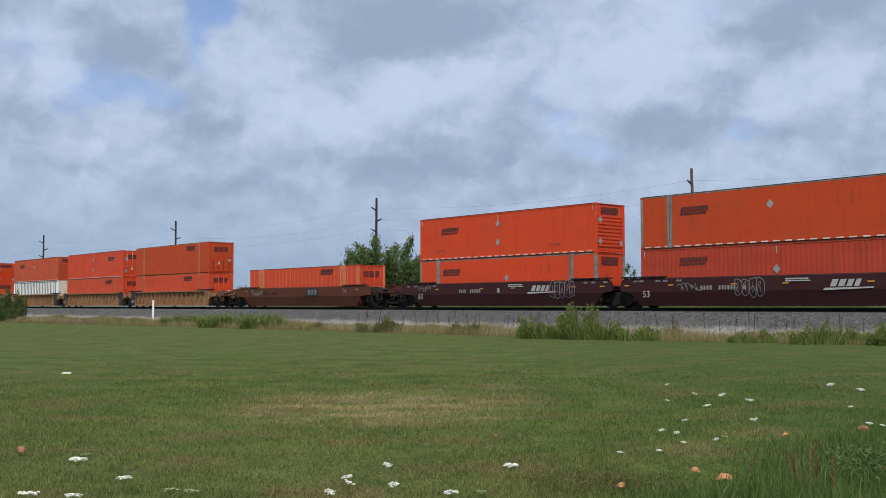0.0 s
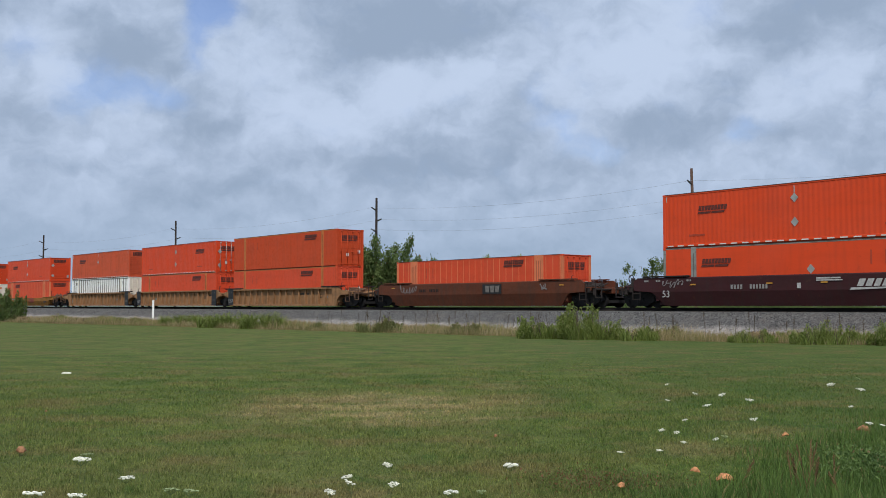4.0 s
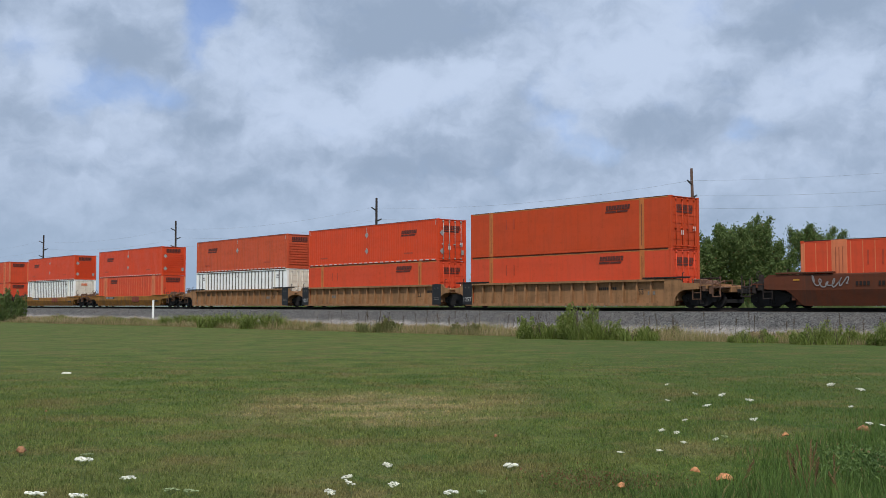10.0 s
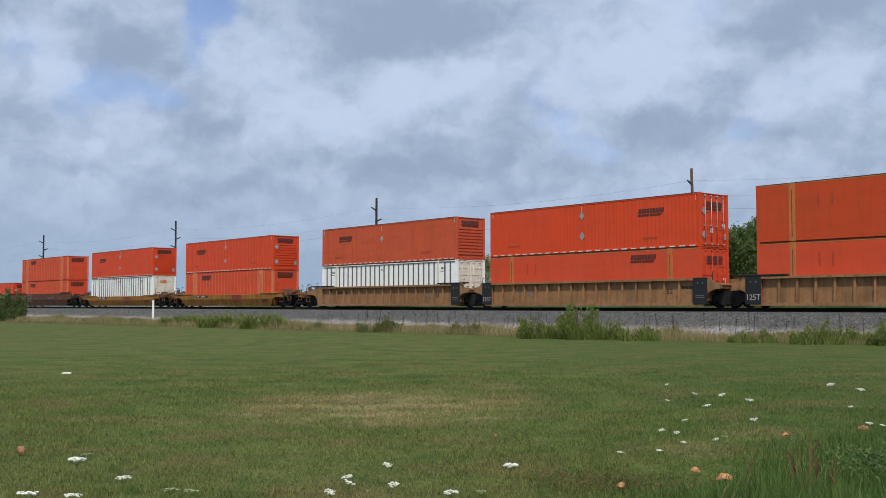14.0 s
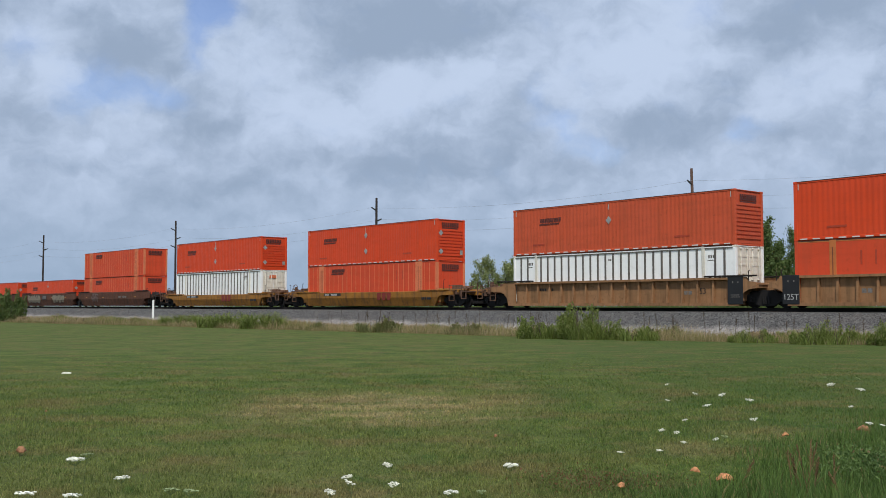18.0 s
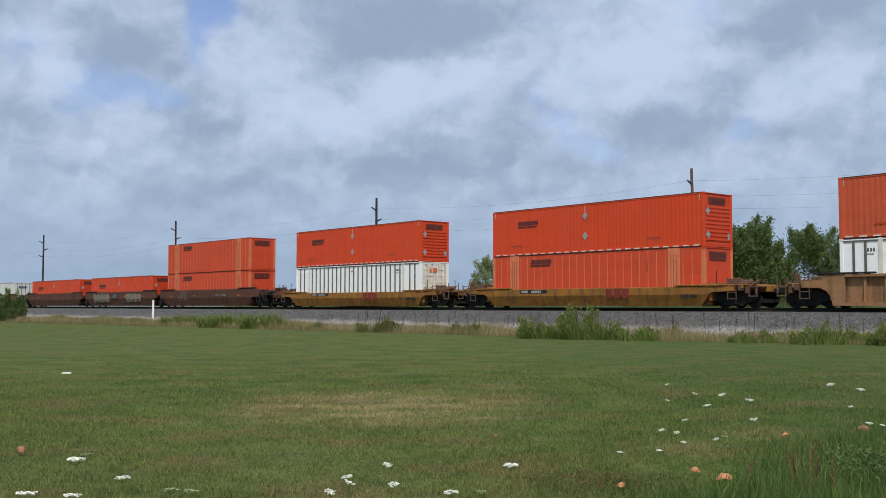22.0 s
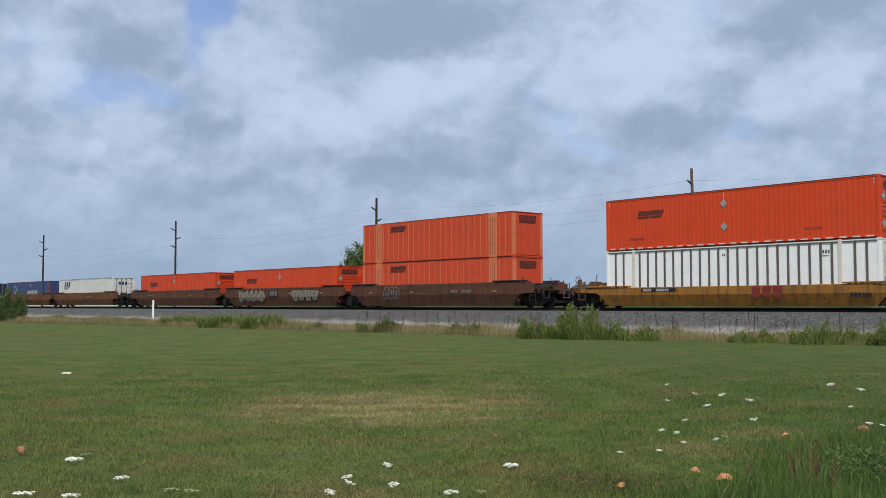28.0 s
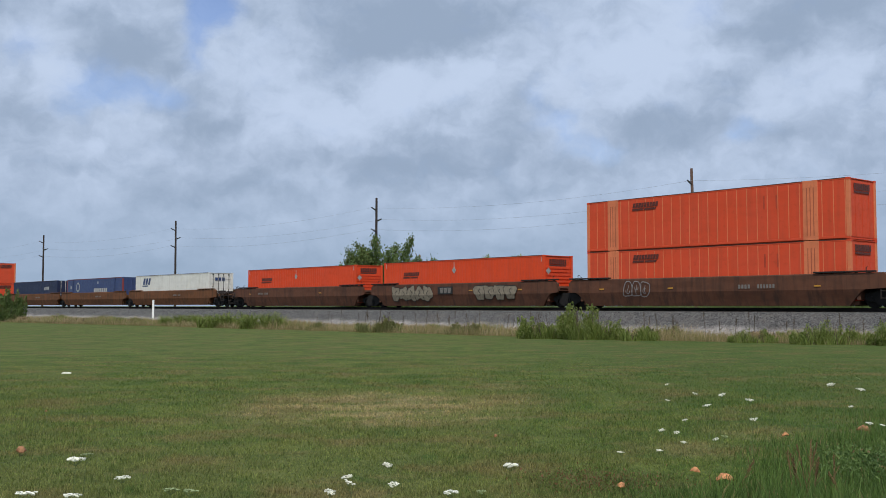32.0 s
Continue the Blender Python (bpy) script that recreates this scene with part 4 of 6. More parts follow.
        part("grab_rail", bm, gear, car)
    bm = bmesh.new()
    box(bm, *sorted((sx * 9.2, sx * 9.75)), -0.9, -0.35, 1.2, 1.52, 0.03)
    rod(bm, (sx * 9.0, 0.15, 1.34), (sx * 10.0, 0.15, 1.34), 0.13, seg=12)
    for k in range(4):
        rod(bm, (sx * (9.9 + 0.3 * k), -1.2, 1.2), (sx * (9.8 + 0.3 * k), -1.15 + 0.3 * k, 1.36 + 0.07 * (k % 2)), 0.035, seg=6)
    box(bm, *sorted((sx * 10.1, sx * 10.42)), -1.4, -1.05, 0.86, 1.3, 0.02)
    box(bm, *sorted((sx * 10.5, sx * 10.72)), -1.38, -1.15, 0.72, 1.16, 0.02)
    rod(bm, (sx * 9.9, -0.7, 1.3), (sx * 10.5, -0.7, 1.3), 0.07, seg=8)
    part("brake_gear", bm, gear, car)
    if brake:
        bm = bmesh.new()
        box(bm, *sorted((sx * 10.45, sx * 10.6)), -0.95, -0.7, 1.2, 1.66, 0.02)
        part("brake_stand", bm, gear, car)
        bm = bmesh.new()
        n, R = 16, 0.22
        for k in range(n):
            p, q = 6.283 * k / n, 6.283 * (k + 1) / n
            rod(bm, (sx * 10.66, -0.82 + R * math.cos(p), 1.62 + R * math.sin(p)), (sx * 10.66, -0.82 + R * math.cos(q), 1.62 + R * math.sin(q)), 0.022, seg=5)
        for k in range(3):
            p = 2.094 * k
            rod(bm, (sx * 10.66, -0.82, 1.62), (sx * 10.66, -0.82 + R * math.cos(p), 1.62 + R * math.sin(p)), 0.016, seg=5)
        part("brake_wheel", bm, gear, car)


def well_car(label, style, mat, front_free, rear_free, walkways=True, front_bogie=True, dark=None, bot=0.10):
    """style: folded (deep smooth side), ribbed (posts on the side) or shallow (low side with a flange)."""
    car = thing("well_car", label, "rail car", "well cars of the train")
    top = {"folded": 1.62, "ribbed": 1.56, "shallow": 1.12}[style]
    for sy in (-1, 1):
        if style == "folded":
            outer = [(1.50, 0.86), (1.50, top - 0.05), (1.47, top), (1.37, top), (1.37, 0.86), (1.20, bot), (1.30, bot)]
        elif style == "shallow":
            outer = [(1.52, 0.70), (1.52, top - 0.02), (1.49, top), (1.35, top), (1.35, 0.70), (1.22, bot), (1.31, bot)]
        else:
            outer = [(1.325, 0.26), (1.325, top - 0.12), (1.53, top - 0.12), (1.53, top), (1.29, top), (1.29, bot), (1.52, bot), (1.52, 0.26)]
        bm = bmesh.new()
        section(bm, [(sy * y, z) for y, z in outer], -7.75, 7.75)
        part("side_sill", bm, mat, car)
        # the side rises over the wheels at either end
        for sx in (-1, 1):
            free = front_free if sx > 0 else rear_free
            tip = 9.95 if free else 9.35
            if style == "ribbed":
                pts = [(7.75, bot), (8.35, bot), (8.45, 0.55), (8.7, 0.82), (9.0, 0.95), (tip, 0.98), (tip, 1.28), (8.9, 1.34), (8.75, top), (7.75, top)]
            elif style == "folded":
                pts = [(7.75, bot), (8.0, bot + 0.02), (8.55, 0.70), (8.8, 0.86), (tip, 0.92), (tip, 1.42), (tip - 0.25, top), (7.75, top)]
            else:
                pts = [(7.75, bot), (7.9, bot + 0.02), (8.5, 0.74), (8.7, 0.82), (tip, 0.86), (tip, top - 0.04), (7.75, top)]
            bm = bmesh.new()
            prism(bm, [(sx * x, z) for x, z in pts], sy * 1.37, sy * 1.505)
            if style != "ribbed":
                # the lower half leans inwards, as along the side
                fold = 0.86 if style == "folded" else 0.70
                bmesh.ops.bisect_plane(bm, geom=bm.verts[:] + bm.edges[:] + bm.faces[:], plane_co=(0, 0, fold), plane_no=(0, 0, 1))
                for v in bm.verts:
                    if v.co.z < fold:
                        v.co.y -= sy * 0.278 * (fold - v.co.z)
            part("side_end", bm, mat, car)
        if walkways:
            for sx in (-1, 1):
                bm = bmesh.new()
                a, b = sorted((sx * 6.3, sx * 9.3))
                box(bm, a, b, sy * 1.43 - 0.13, sy * 1.43 + 0.13, top + 0.02, top + 0.10, 0.012)
                for k in range(5):
                    xx = a + 0.3 + k * (b - a - 0.6) / 4
                    box(bm, xx - 0.03, xx + 0.03, sy * 1.43 - 0.1, sy * 1.43 + 0.1, top - 0.0, top + 0.03)
                part("walkway", bm, dark or (RUST if mat in (MAROON, BROWN_DARK, TAN) else mat), car)
        if style == "ribbed":
            me = shared(("side_rib", sy), lambda b: (section(b, [(sy * 1.32, 0.25), (sy * 1.515, 0.25), (sy * 1.515, 0.34), (sy * 1.43, top - 0.11), (sy * 1.32, top - 0.11)], -0.055, 0.055)), mat)
            for i in range(17):
                if i in (0, 16):
                    continue
                part("side_rib", me, None, car, at=(-7.75 + i * 15.5 / 16, 0, 0))
    bm = bmesh.new()
    for k in range(9):
        x = -7.6 + 15.2 * k / 8
        box(bm, x - 0.15, x + 0.15, -1.21, 1.21, max(0.15, bot), 0.325)
    box(bm, -8.4, 8.4, -1.2, -1.0, max(0.15, bot), 0.325)
    box(bm, -8.4, 8.4, 1.0, 1.2, max(0.15, bot), 0.325)
    part("well_floor", bm, mat, car)
    end_gear(car, 1, mat, front_free)
    end_gear(car, -1, mat, rear_free, brake=rear_free)
    if front_bogie:
        bogie(car, 9.79)
    if rear_free:
        bogie(car, -9.79)
    else:
        bogie(car, -9.775)
    return car


# ---- the train, from its front end backwards ----
TRAIN = []


def place(s, car, *boxes):
    """s: where the load's rear end stands at the clip's start of count; boxes stand in the well, one on the other."""
    TRAIN.append((car, s + 8.077, 0.0, 0.0))
    z = 0.325
    for k, b in enumerate(boxes):
        TRAIN.append((b, s + 8.077, z, random.uniform(-0.01, 0.01)))
        z += CH + 0.003


def swoosh(car, x, z):
    """A slanted white company mark over a wedge-shaped stroke, as plain shapes."""
    bars(car, x, z + 0.10, (0.30, 0.30, 0.28, 0.24), 0.34, MARK_WHITE, slant=0.45, name="logo", label="white slanted company mark")
    bm = bmesh.new()
    prism(bm, [(x - 0.35, z - 0.24), (x + 2.1, z - 0.16), (x + 2.15, z - 0.10), (x - 0.25, z - 0.13)], -1.528, -1.532)
    part("logo", bm, MARK_WHITE, car, "white wedge-shaped stroke")


def three_marks(car, x, z, h, mat, plate=None):
    if plate:
        bm = bmesh.new()
        box(bm, x - 0.25, x + h * 3.6, -1.527, -1.51, z - h * 0.72, z + h * 0.72)
        part("mark_plate", bm, plate, car)
    for k in range(3):
        me = shared(("mark_block", h, mat.name), lambda b: prism(b, [(0.12 * h, -h * 0.5), (h * 0.82, -h * 0.5), (h * 1.0, h * 0.5), (0, h * 0.5)], 0, -0.004), mat)
        part("logo", me, None, car, "plain block-shaped company mark", at=(x + k * h * 1.1, -1.53, z))


def white_box(mark_x, plate):
    c = container("white container with dark upright ribs and cream doors", "slatted", WHITE, CREAM, "doors", None)
    for x in mark_x:
        bars(c, x, CH - 0.55, (0.09, 0.09, 0.09), 0.16, DARK_RIB, -HY + 0.03)
        bars(c, x - 0.04, CH - 0.75, (0.36,), 0.05, DIM_GREY, -HY + 0.03)
    bars(c, -0.35, CH - 0.5, (0.08, 0.08), 0.12, DIM_GREY, -HY + 0.03)
    if plate:
        bm = bmesh.new()
        box(bm, HX - 0.02, HX - 0.008, -0.45, 0.3, CH - 0.72, CH - 0.45, 0.003)
        part("name_plate", bm, ORANGE_PALE, c, "orange plate with worn lettering")
    return c


def small_marks(car, xs, z, mat=MARK_SOFT):
    for x in xs:
        bars(car, x, z, (0.1, 0.05, 0.08), 0.1, mat)


def reflectors(car, xs, z):
    me = shared("amber_reflector", lambda b: box(b, -0.17, 0.17, -1.532, -1.52, -0.035, 0.035), AMBER)
    for x in xs:
        part("reflector", me, None, car, "amber reflector", at=(x, 0, z))


def build_train():
    # maroon cars
    car = well_car("maroon steel well car with white lettering and graffiti", "folded", MAROON, False, False, True, False)
    lettered(car, "53", 0.52, -7.55, 0.72, -1.512, MARK_WHITE, "white painted number")
    bars(car, -4.0, 1.05, (0.12, 0.12, 0.12, 0.12, -0.3, 0.11, 0.11, 0.11, 0.11, 0.11, 0.11, -0.3, 0.2), 0.22, MARK_SOFT)
    spray_tag(car, -4.7, 1.12, 1.3, 0.6, 5, 3, GRAFF_WHITE)
    scribble(car, -1.1, 1.05, 1.7, 0.95, 4, 4, GRAFF_WHITE, 0.04)
    swoosh(car, 3.2, 1.08)
    bars(car, 0.9, 1.42, (0.7, 0.5), 0.07, MARK_WHITE)
    bars(car, 0.9, 1.32, (0.9, 0.4), 0.06, MARK_WHITE)
    small_marks(car, (-8.4, -8.0, -6.9, -6.4, -5.5, 6.4, 6.9), 1.45)
    reflectors(car, (-8.9, -5.9, -2.0, 0.9, 5.2), 1.22)
    place(-30.72, car,
          container("red-orange corrugated container with a silver placard", "ribbed", ORANGE_RED, None, "doors", -4.6, 0.75, ((0.3, 1.3),)),
          container("dull orange smooth-sided container with grey lifting posts", "smooth", ORANGE_DULL, GREY_POST, "doors", -4.5, 0.95, ((0.0, 0.95),), True))
    car = well_car("maroon steel well car with white lettering and graffiti", "folded", MAROON, False, True, True, True)
    lettered(car, "53", 0.52, -7.75, 0.72, -1.512, MARK_WHITE, "white painted number")
    bars(car, -3.7, 1.07, (0.12, 0.12, 0.12, 0.12, -0.3, 0.11, 0.11, 0.11, 0.11, 0.11, 0.11), 0.22, MARK_SOFT)
    bars(car, 0.0, 1.08, (0.2,), 0.26, MARK_WHITE)
    swoosh(car, 3.0, 1.08)
    scribble(car, 5.6, 1.08, 2.0, 1.0, 5, 5, GRAFF_WHITE, 0.04)
    spray_tag(car, -7.3, 1.3, 1.4, 0.5, 6, 6, GRAFF_WHITE)
    bars(car, 1.0, 1.42, (0.7, 0.5), 0.07, MARK_WHITE)
    bars(car, 1.0, 1.32, (0.9, 0.4), 0.06, MARK_WHITE)
    small_marks(car, (-9.2, -8.4, -6.4, 7.3, 7.9, 8.8), 1.45)
    reflectors(car, (-6.0, -1.5, 1.4, 6.5, 8.7), 1.22)
    place(-50.11, car,
          container("orange smooth-sided container with grey lifting posts", "smooth", ORANGE, GREY_POST, "flat", -4.7, 0.87, ((0.6, 1.35),)),
          container("bright orange corrugated container with silver placards", "ribbed", ORANGE, None, "ribs", -4.9, 0.97, ((-0.2, 0.74), (-0.2, 1.93)), True))
    # brown single car with one load
    car = well_car("rusty brown steel well car with white graffiti", "folded", BROWN, True, True, True)
    spray_tag(car, -6.4, 1.2, 1.9, 0.6, 6, 7, GRAFF_WHITE, 0.055)
    bars(car, -5.2, 1.14, (0.12, 0.12, 0.12, 0.12, -0.3, 0.11, 0.11, 0.11, 0.11, 0.11, 0.11), 0.2, RUST)
    three_marks(car, 1.5, 1.18, 0.42, DIM_GREY, BLACK)
    spray_tag(car, 6.7, 1.3, 0.5, 0.45, 4, 8, GRAFF_WHITE, 0.05)
    reflectors(car, (-8.2, 8.2), 1.35)
    place(-73.67, car, container("faded orange panelled container with pale lifting posts", "panel", ORANGE_WORN, ORANGE_PALE, "doors", 3.9, 0.45))
    # tan three-unit car with ribbed sides
    lab = "dusty tan steel well car with ribbed sides"
    for k, s in enumerate((-97.44, -116.93, -136.37)):
        car = well_car(lab, "ribbed", TAN, k == 0, k == 2, k != 1, k == 0)
        for sx in ((-1,), (1, -1), (1,))[k]:
            bm = bmesh.new()
            box(bm, *sorted((sx * 7.72, sx * 8.62)), -1.535, -1.507, 0.18, 1.585, 0.01)
            part("black_panel", bm, BLACK, car, "black painted jacking panel")
            if sx < 0:
                lettered(car, "125T", 0.40, -8.17, 0.52, -1.536, MARK_WHITE, "white painted capacity mark")
            else:
                bars(car, 7.9, 0.55, (0.4, 0.12), 0.035, DIM_GREY, -1.537)
                bars(car, 7.9, 0.65, (0.25, 0.25), 0.035, DIM_GREY, -1.537)
            bars(car, sx * 8.17 - 0.17, 1.3, (0.06, -0.2, 0.06), 0.08, DIM_GREY, -1.537)
        lettered(car, "53", 0.42, 6.08 if k else 6.02, 0.86, -1.331, BLACK, "dark painted number")
        bars(car, (3.0, 6.9, -5.9)[k], 1.08, (0.1, 0.1, 0.1, 0.1, 0.1, -0.1, 0.1, 0.1, 0.1), 0.16, BLACK, -1.331)
        bars(car, (6.5, -4.7, 4.9)[k], 0.8, (0.22, 0.22), 0.2, DIM_GREY, -1.331)
        rows = (lambda: (container("faded orange container with ochre lifting posts and rusty doors", "smooth", ORANGE_WORN, TAN_POST, "doors", 3.9, 0.5),
                 container("dull orange container with ochre lifting posts and rusty doors", "smooth", ORANGE_DULL, TAN_POST, "doors", 4.4, 0.5)),
                lambda: (container("orange container with ochre lifting posts", "smooth", ORANGE_WORN, TAN_POST, "doors", 4.3, 0.5),
                 container("bright orange corrugated container with silver placards and lock rods", "ribbed", ORANGE, None, "doors", 4.85, 0.85, ((-0.2, 0.74), (-0.2, 1.93)), True)),
                lambda: (white_box((-6.75, 6.4), False),
                 container("weathered orange corrugated container with a ribbed end", "ribbed", ORANGE_BLEACHED, None, "ribs", -4.9, 0.9, ((-0.3, 1.1),), True)))[k]()
        place(s, car, *rows)
    # yellow single cars
    lab = "dirty yellow low-sided steel well car"
    for k, s in enumerate((-160.00, -183.49)):
        car = well_car(lab, "shallow", YELLOW, True, True, True)
        bm = bmesh.new()
        box(bm, -5.4, -3.1, -1.527, -1.515, 0.86, 1.06)
        part("mark_plate", bm, BLACK, car, "black plate with illegible marks")
        bars(car, -5.25, 0.96, (0.10, 0.10, 0.10, 0.10, -0.25, 0.10, 0.10, 0.10, 0.10, 0.10, 0.10), 0.14, MARK_WHITE, -1.53)
        three_marks(car, 1.5, 0.80, 0.54, LOGO_RED)
        bars(car, 6.7, 0.62, (0.12, 0.12, 0.12), 0.2, BLACK, -1.523)
        bars(car, 7.25, 0.62, (0.45,), 0.16, BLACK, -1.523)
        place(s, car, *(lambda: (container("faded orange panelled container with pale posts", "panel", ORANGE_WORN, ORANGE_PALE, "flat", -3.8, 0.5),
                         container("bright orange corrugated container with silver placards", "ribbed", ORANGE, None, "ribs", -4.9, 0.97, ((-0.2, 0.74), (-0.2, 1.93)), True)),
                        lambda: (white_box((5.2,), True),
                         container("bright orange corrugated container with silver placards", "ribbed", ORANGE, None, "ribs", -4.9, 0.97, ((-0.2, 0.74), (-0.2, 1.93)), True)))[k]())
    # sooty brown three-unit car
    lab = "sooty brown steel well car with graffiti"
    for k, s in enumerate((-207.15, -226.76, -246.48)):
        car = well_car(lab, "folded", BROWN_DARK, k == 0, k == 2, True, k == 0)
        if k == 0:
            scribble(car, -4.3, 1.02, 1.8, 0.85, 3, 11, GRAFF_WHITE, 0.05)
            bars(car, 2.2, 1.07, (0.12, 0.12, 0.12, 0.12, -0.3, 0.11, 0.11, 0.11, 0.11, 0.11, 0.11), 0.2, DIM_GREY)
            reflectors(car, (-6.8, -2.0, 6.5), 1.05)
        elif k == 1:
            bubble_graffiti(car, -4.6, 0.95, 4.4, 1.05, 5, 21)
            bubble_graffiti(car, 3.9, 0.98, 3.8, 1.0, 4, 22)
            three_marks(car, -1.5, 1.14, 0.36, DIM_GREY, BLACK)
            reflectors(car, (1.6, 6.2), 1.12)
        else:
            bars(car, -5.9, 1.14, (0.15, 0.15, 0.15, 0.15, -0.2, 0.15, 0.15, 0.15), 0.15, DIM_GREY)
            reflectors(car, (-7.3, 3.6), 1.12)
        rows = (lambda: (container("faded orange panelled container with pale posts", "panel", ORANGE_WORN, ORANGE_PALE, "flat", -3.8, 0.5),
                 container("faded orange panelled container with pale posts", "panel", ORANGE_WORN, ORANGE_PALE, "flat", -3.8, 0.5)),
                lambda: (container("bright orange corrugated container with a ribbed end", "ribbed", ORANGE, None, "ribs", -4.9, 0.97, ((-0.3, 0.72),)),),
                lambda: (container("bright orange corrugated container with a ribbed end", "ribbed", ORANGE, None, "ribs", -4.9, 0.97, ((-0.3, 0.72),)),))[k]()
        place(s, car, *rows)
    # brown three-unit car with white and blue loads
    lab = "oxide brown steel well car"
    for k, s in enumerate((-269.92, -289.45, -308.95)):
        car = well_car(lab, "folded", RUSTY, k == 0, k == 2, True, k == 0, None, 0.20)
        bars(car, 1.2, 1.14, (0.15, 0.15, 0.15, 0.15, -0.2, 0.15, 0.15, 0.15), 0.15, DIM_GREY)
        if k == 0:
            c = container("white corrugated container with a dark blue company mark", "ribbed", DULL_WHITE, None, "doors", None, 0.9, (), False, False)
            bars(c, -6.3, CH - 0.62, (0.42, 0.42, 0.42), 0.66, MARK_BLUE, -HY + 0.008, 0.35, "logo", "dark blue block company mark")
            bars(c, -6.4, CH - 1.08, (0.3, 0.5, 0.4), 0.12, MARK_BLUE, -HY + 0.008)
            bm = bmesh.new()
            for i in range(3):
                box(bm, HX - 0.02, HX - 0.012, -0.6 + i * 0.36, -0.34 + i * 0.36, CH - 0.75, CH - 0.45)
            part("logo", bm, MARK_BLUE, c, "dark blue block company mark")
        elif k == 1:
            c = container("blue container with dark red corner posts and white marks", "smooth", BLUE, RED_EDGE, "doors", None, 0.9, (), False, False)
            bars(c, 0.2, CH - 1.35, (0.55, 0.4, 0.4, 0.4, 0.4, 0.4, 0.4), 0.42, MARK_WHITE, -HY - 0.016, 0.1, "logo", "white company mark as plain blocks")
            bm = bmesh.new()
            rod(bm, (-4.6, -HY - 0.016, CH - 0.95), (-4.6, -HY - 0.020, CH - 0.95), 0.55, seg=24)
            part("emblem", bm, TAG_GREY, c, "pale round emblem")
            bm = bmesh.new()
            rod(bm, (-4.6, -HY - 0.021, CH - 0.95), (-4.6, -HY - 0.025, CH - 0.95), 0.38, seg=24)
            part("emblem", bm, BLUE, c)
            bars(c, -6.9, CH - 0.95, (0.28,), 0.4, MARK_WHITE, -HY - 0.016)
            bars(c, 1.2, CH - 0.5, (0.28,), 0.3, MARK_WHITE, -HY - 0.016)
        else:
            c = container("navy blue container with a small white mark", "ribbed", NAVY, None, "doors", None, 0.9, (), False, False)
            bars(c, 3.6, CH - 0.95, (0.3, 0.3, 0.3, 0.3), 0.4, MARK_WHITE, -HY + 0.008, 0.3, "logo", "small white company mark")
        place(s, car, c)
    car = well_car("oxide brown steel well car", "folded", RUSTY, True, True, True, True, None, 0.20)
    place(-332.5, car,
          container("faded orange panelled container with pale posts", "panel", ORANGE_WORN, ORANGE_PALE, "flat", -3.8, 0.5),
          container("faded orange panelled container with pale posts", "panel", ORANGE_WORN, ORANGE_PALE, "flat", -3.8, 0.5))


build_train()

# ---- trees, bushes and weeds ----
BARK = plain("grey_brown_bark", (0.11, 0.085, 0.065), 0.9, 0, 0.4, 6.0)
LEAF_DARK = leaf_material("dark_green_leaves", (0.068, 0.112, 0.032), (0.178, 0.242, 0.078))
LEAF_MID = leaf_material("green_leaves", (0.080, 0.125, 0.034), (0.19, 0.25, 0.08))
LEAF_LIGHT = leaf_material("pale_green_leaves", (0.17, 0.215, 0.07), (0.38, 0.42, 0.17))
LEAF_WEED = leaf_material("weed_leaves", (0.050, 0.090, 0.018), (0.30, 0.36, 0.090), (0.36, 0.33, 0.15), 0.06)
LEAF_DULL = leaf_material("dull_olive_leaves", (0.10, 0.125, 0.04), (0.26, 0.265, 0.10), (0.27, 0.20, 0.09), 0.15)
STRAW = leaf_material("dry_straw", (0.26, 0.20, 0.10), (0.56, 0.44, 0.25), (0.12, 0.07, 0.05), 0.12)
WEED_BLADES = leaf_material("rank_grass", (0.14, 0.17, 0.045), (0.38, 0.34, 0.13), (0.33, 0.25, 0.14), 0.2)
TALL_GRASS = leaf_material("lush_uncut_grass", (0.006, 0.024, 0.004), (0.180, 0.285, 0.068), (0.27, 0.2, 0.09), 0.05)
EDGE = leaf_material("ragged_edge_grass", (0.12, 0.13, 0.04), (0.42, 0.35, 0.17), (0.45, 0.34, 0.2), 0.25)
STALK = plain("dry_brown_stalk", (0.10, 0.075, 0.05), 0.9, 0, 0.4, 8.0)


def leaf_quads(rng, centres, length, width, up=0.3):
    """Folded leaf-shaped pieces of random turn at the centres."""
    n = len(centres)
    d = rng.normal(0, 1, (n, 3))
    d[:, 2] += up * 2
    d /= np.linalg.norm(d, axis=1, keepdims=True)
    o = np.cross(d, rng.normal(0, 1, (n, 3)))
    o /= np.maximum(np.linalg.norm(o, axis=1, keepdims=True), 1e-6)
    ln = (length * rng.uniform(0.6, 1.35, n))[:, None]
    wd = (width * rng.uniform(0.6, 1.35, n))[:, None]
    c = np.asarray(centres)
    v = np.stack([c - d * ln * 0.5, c + o * wd * 0.5, c + d * ln * 0.5, c - o * wd * 0.5], 1)
    f = np.arange(4 * n).reshape(n, 4)
    return v.reshape(-1, 3), f


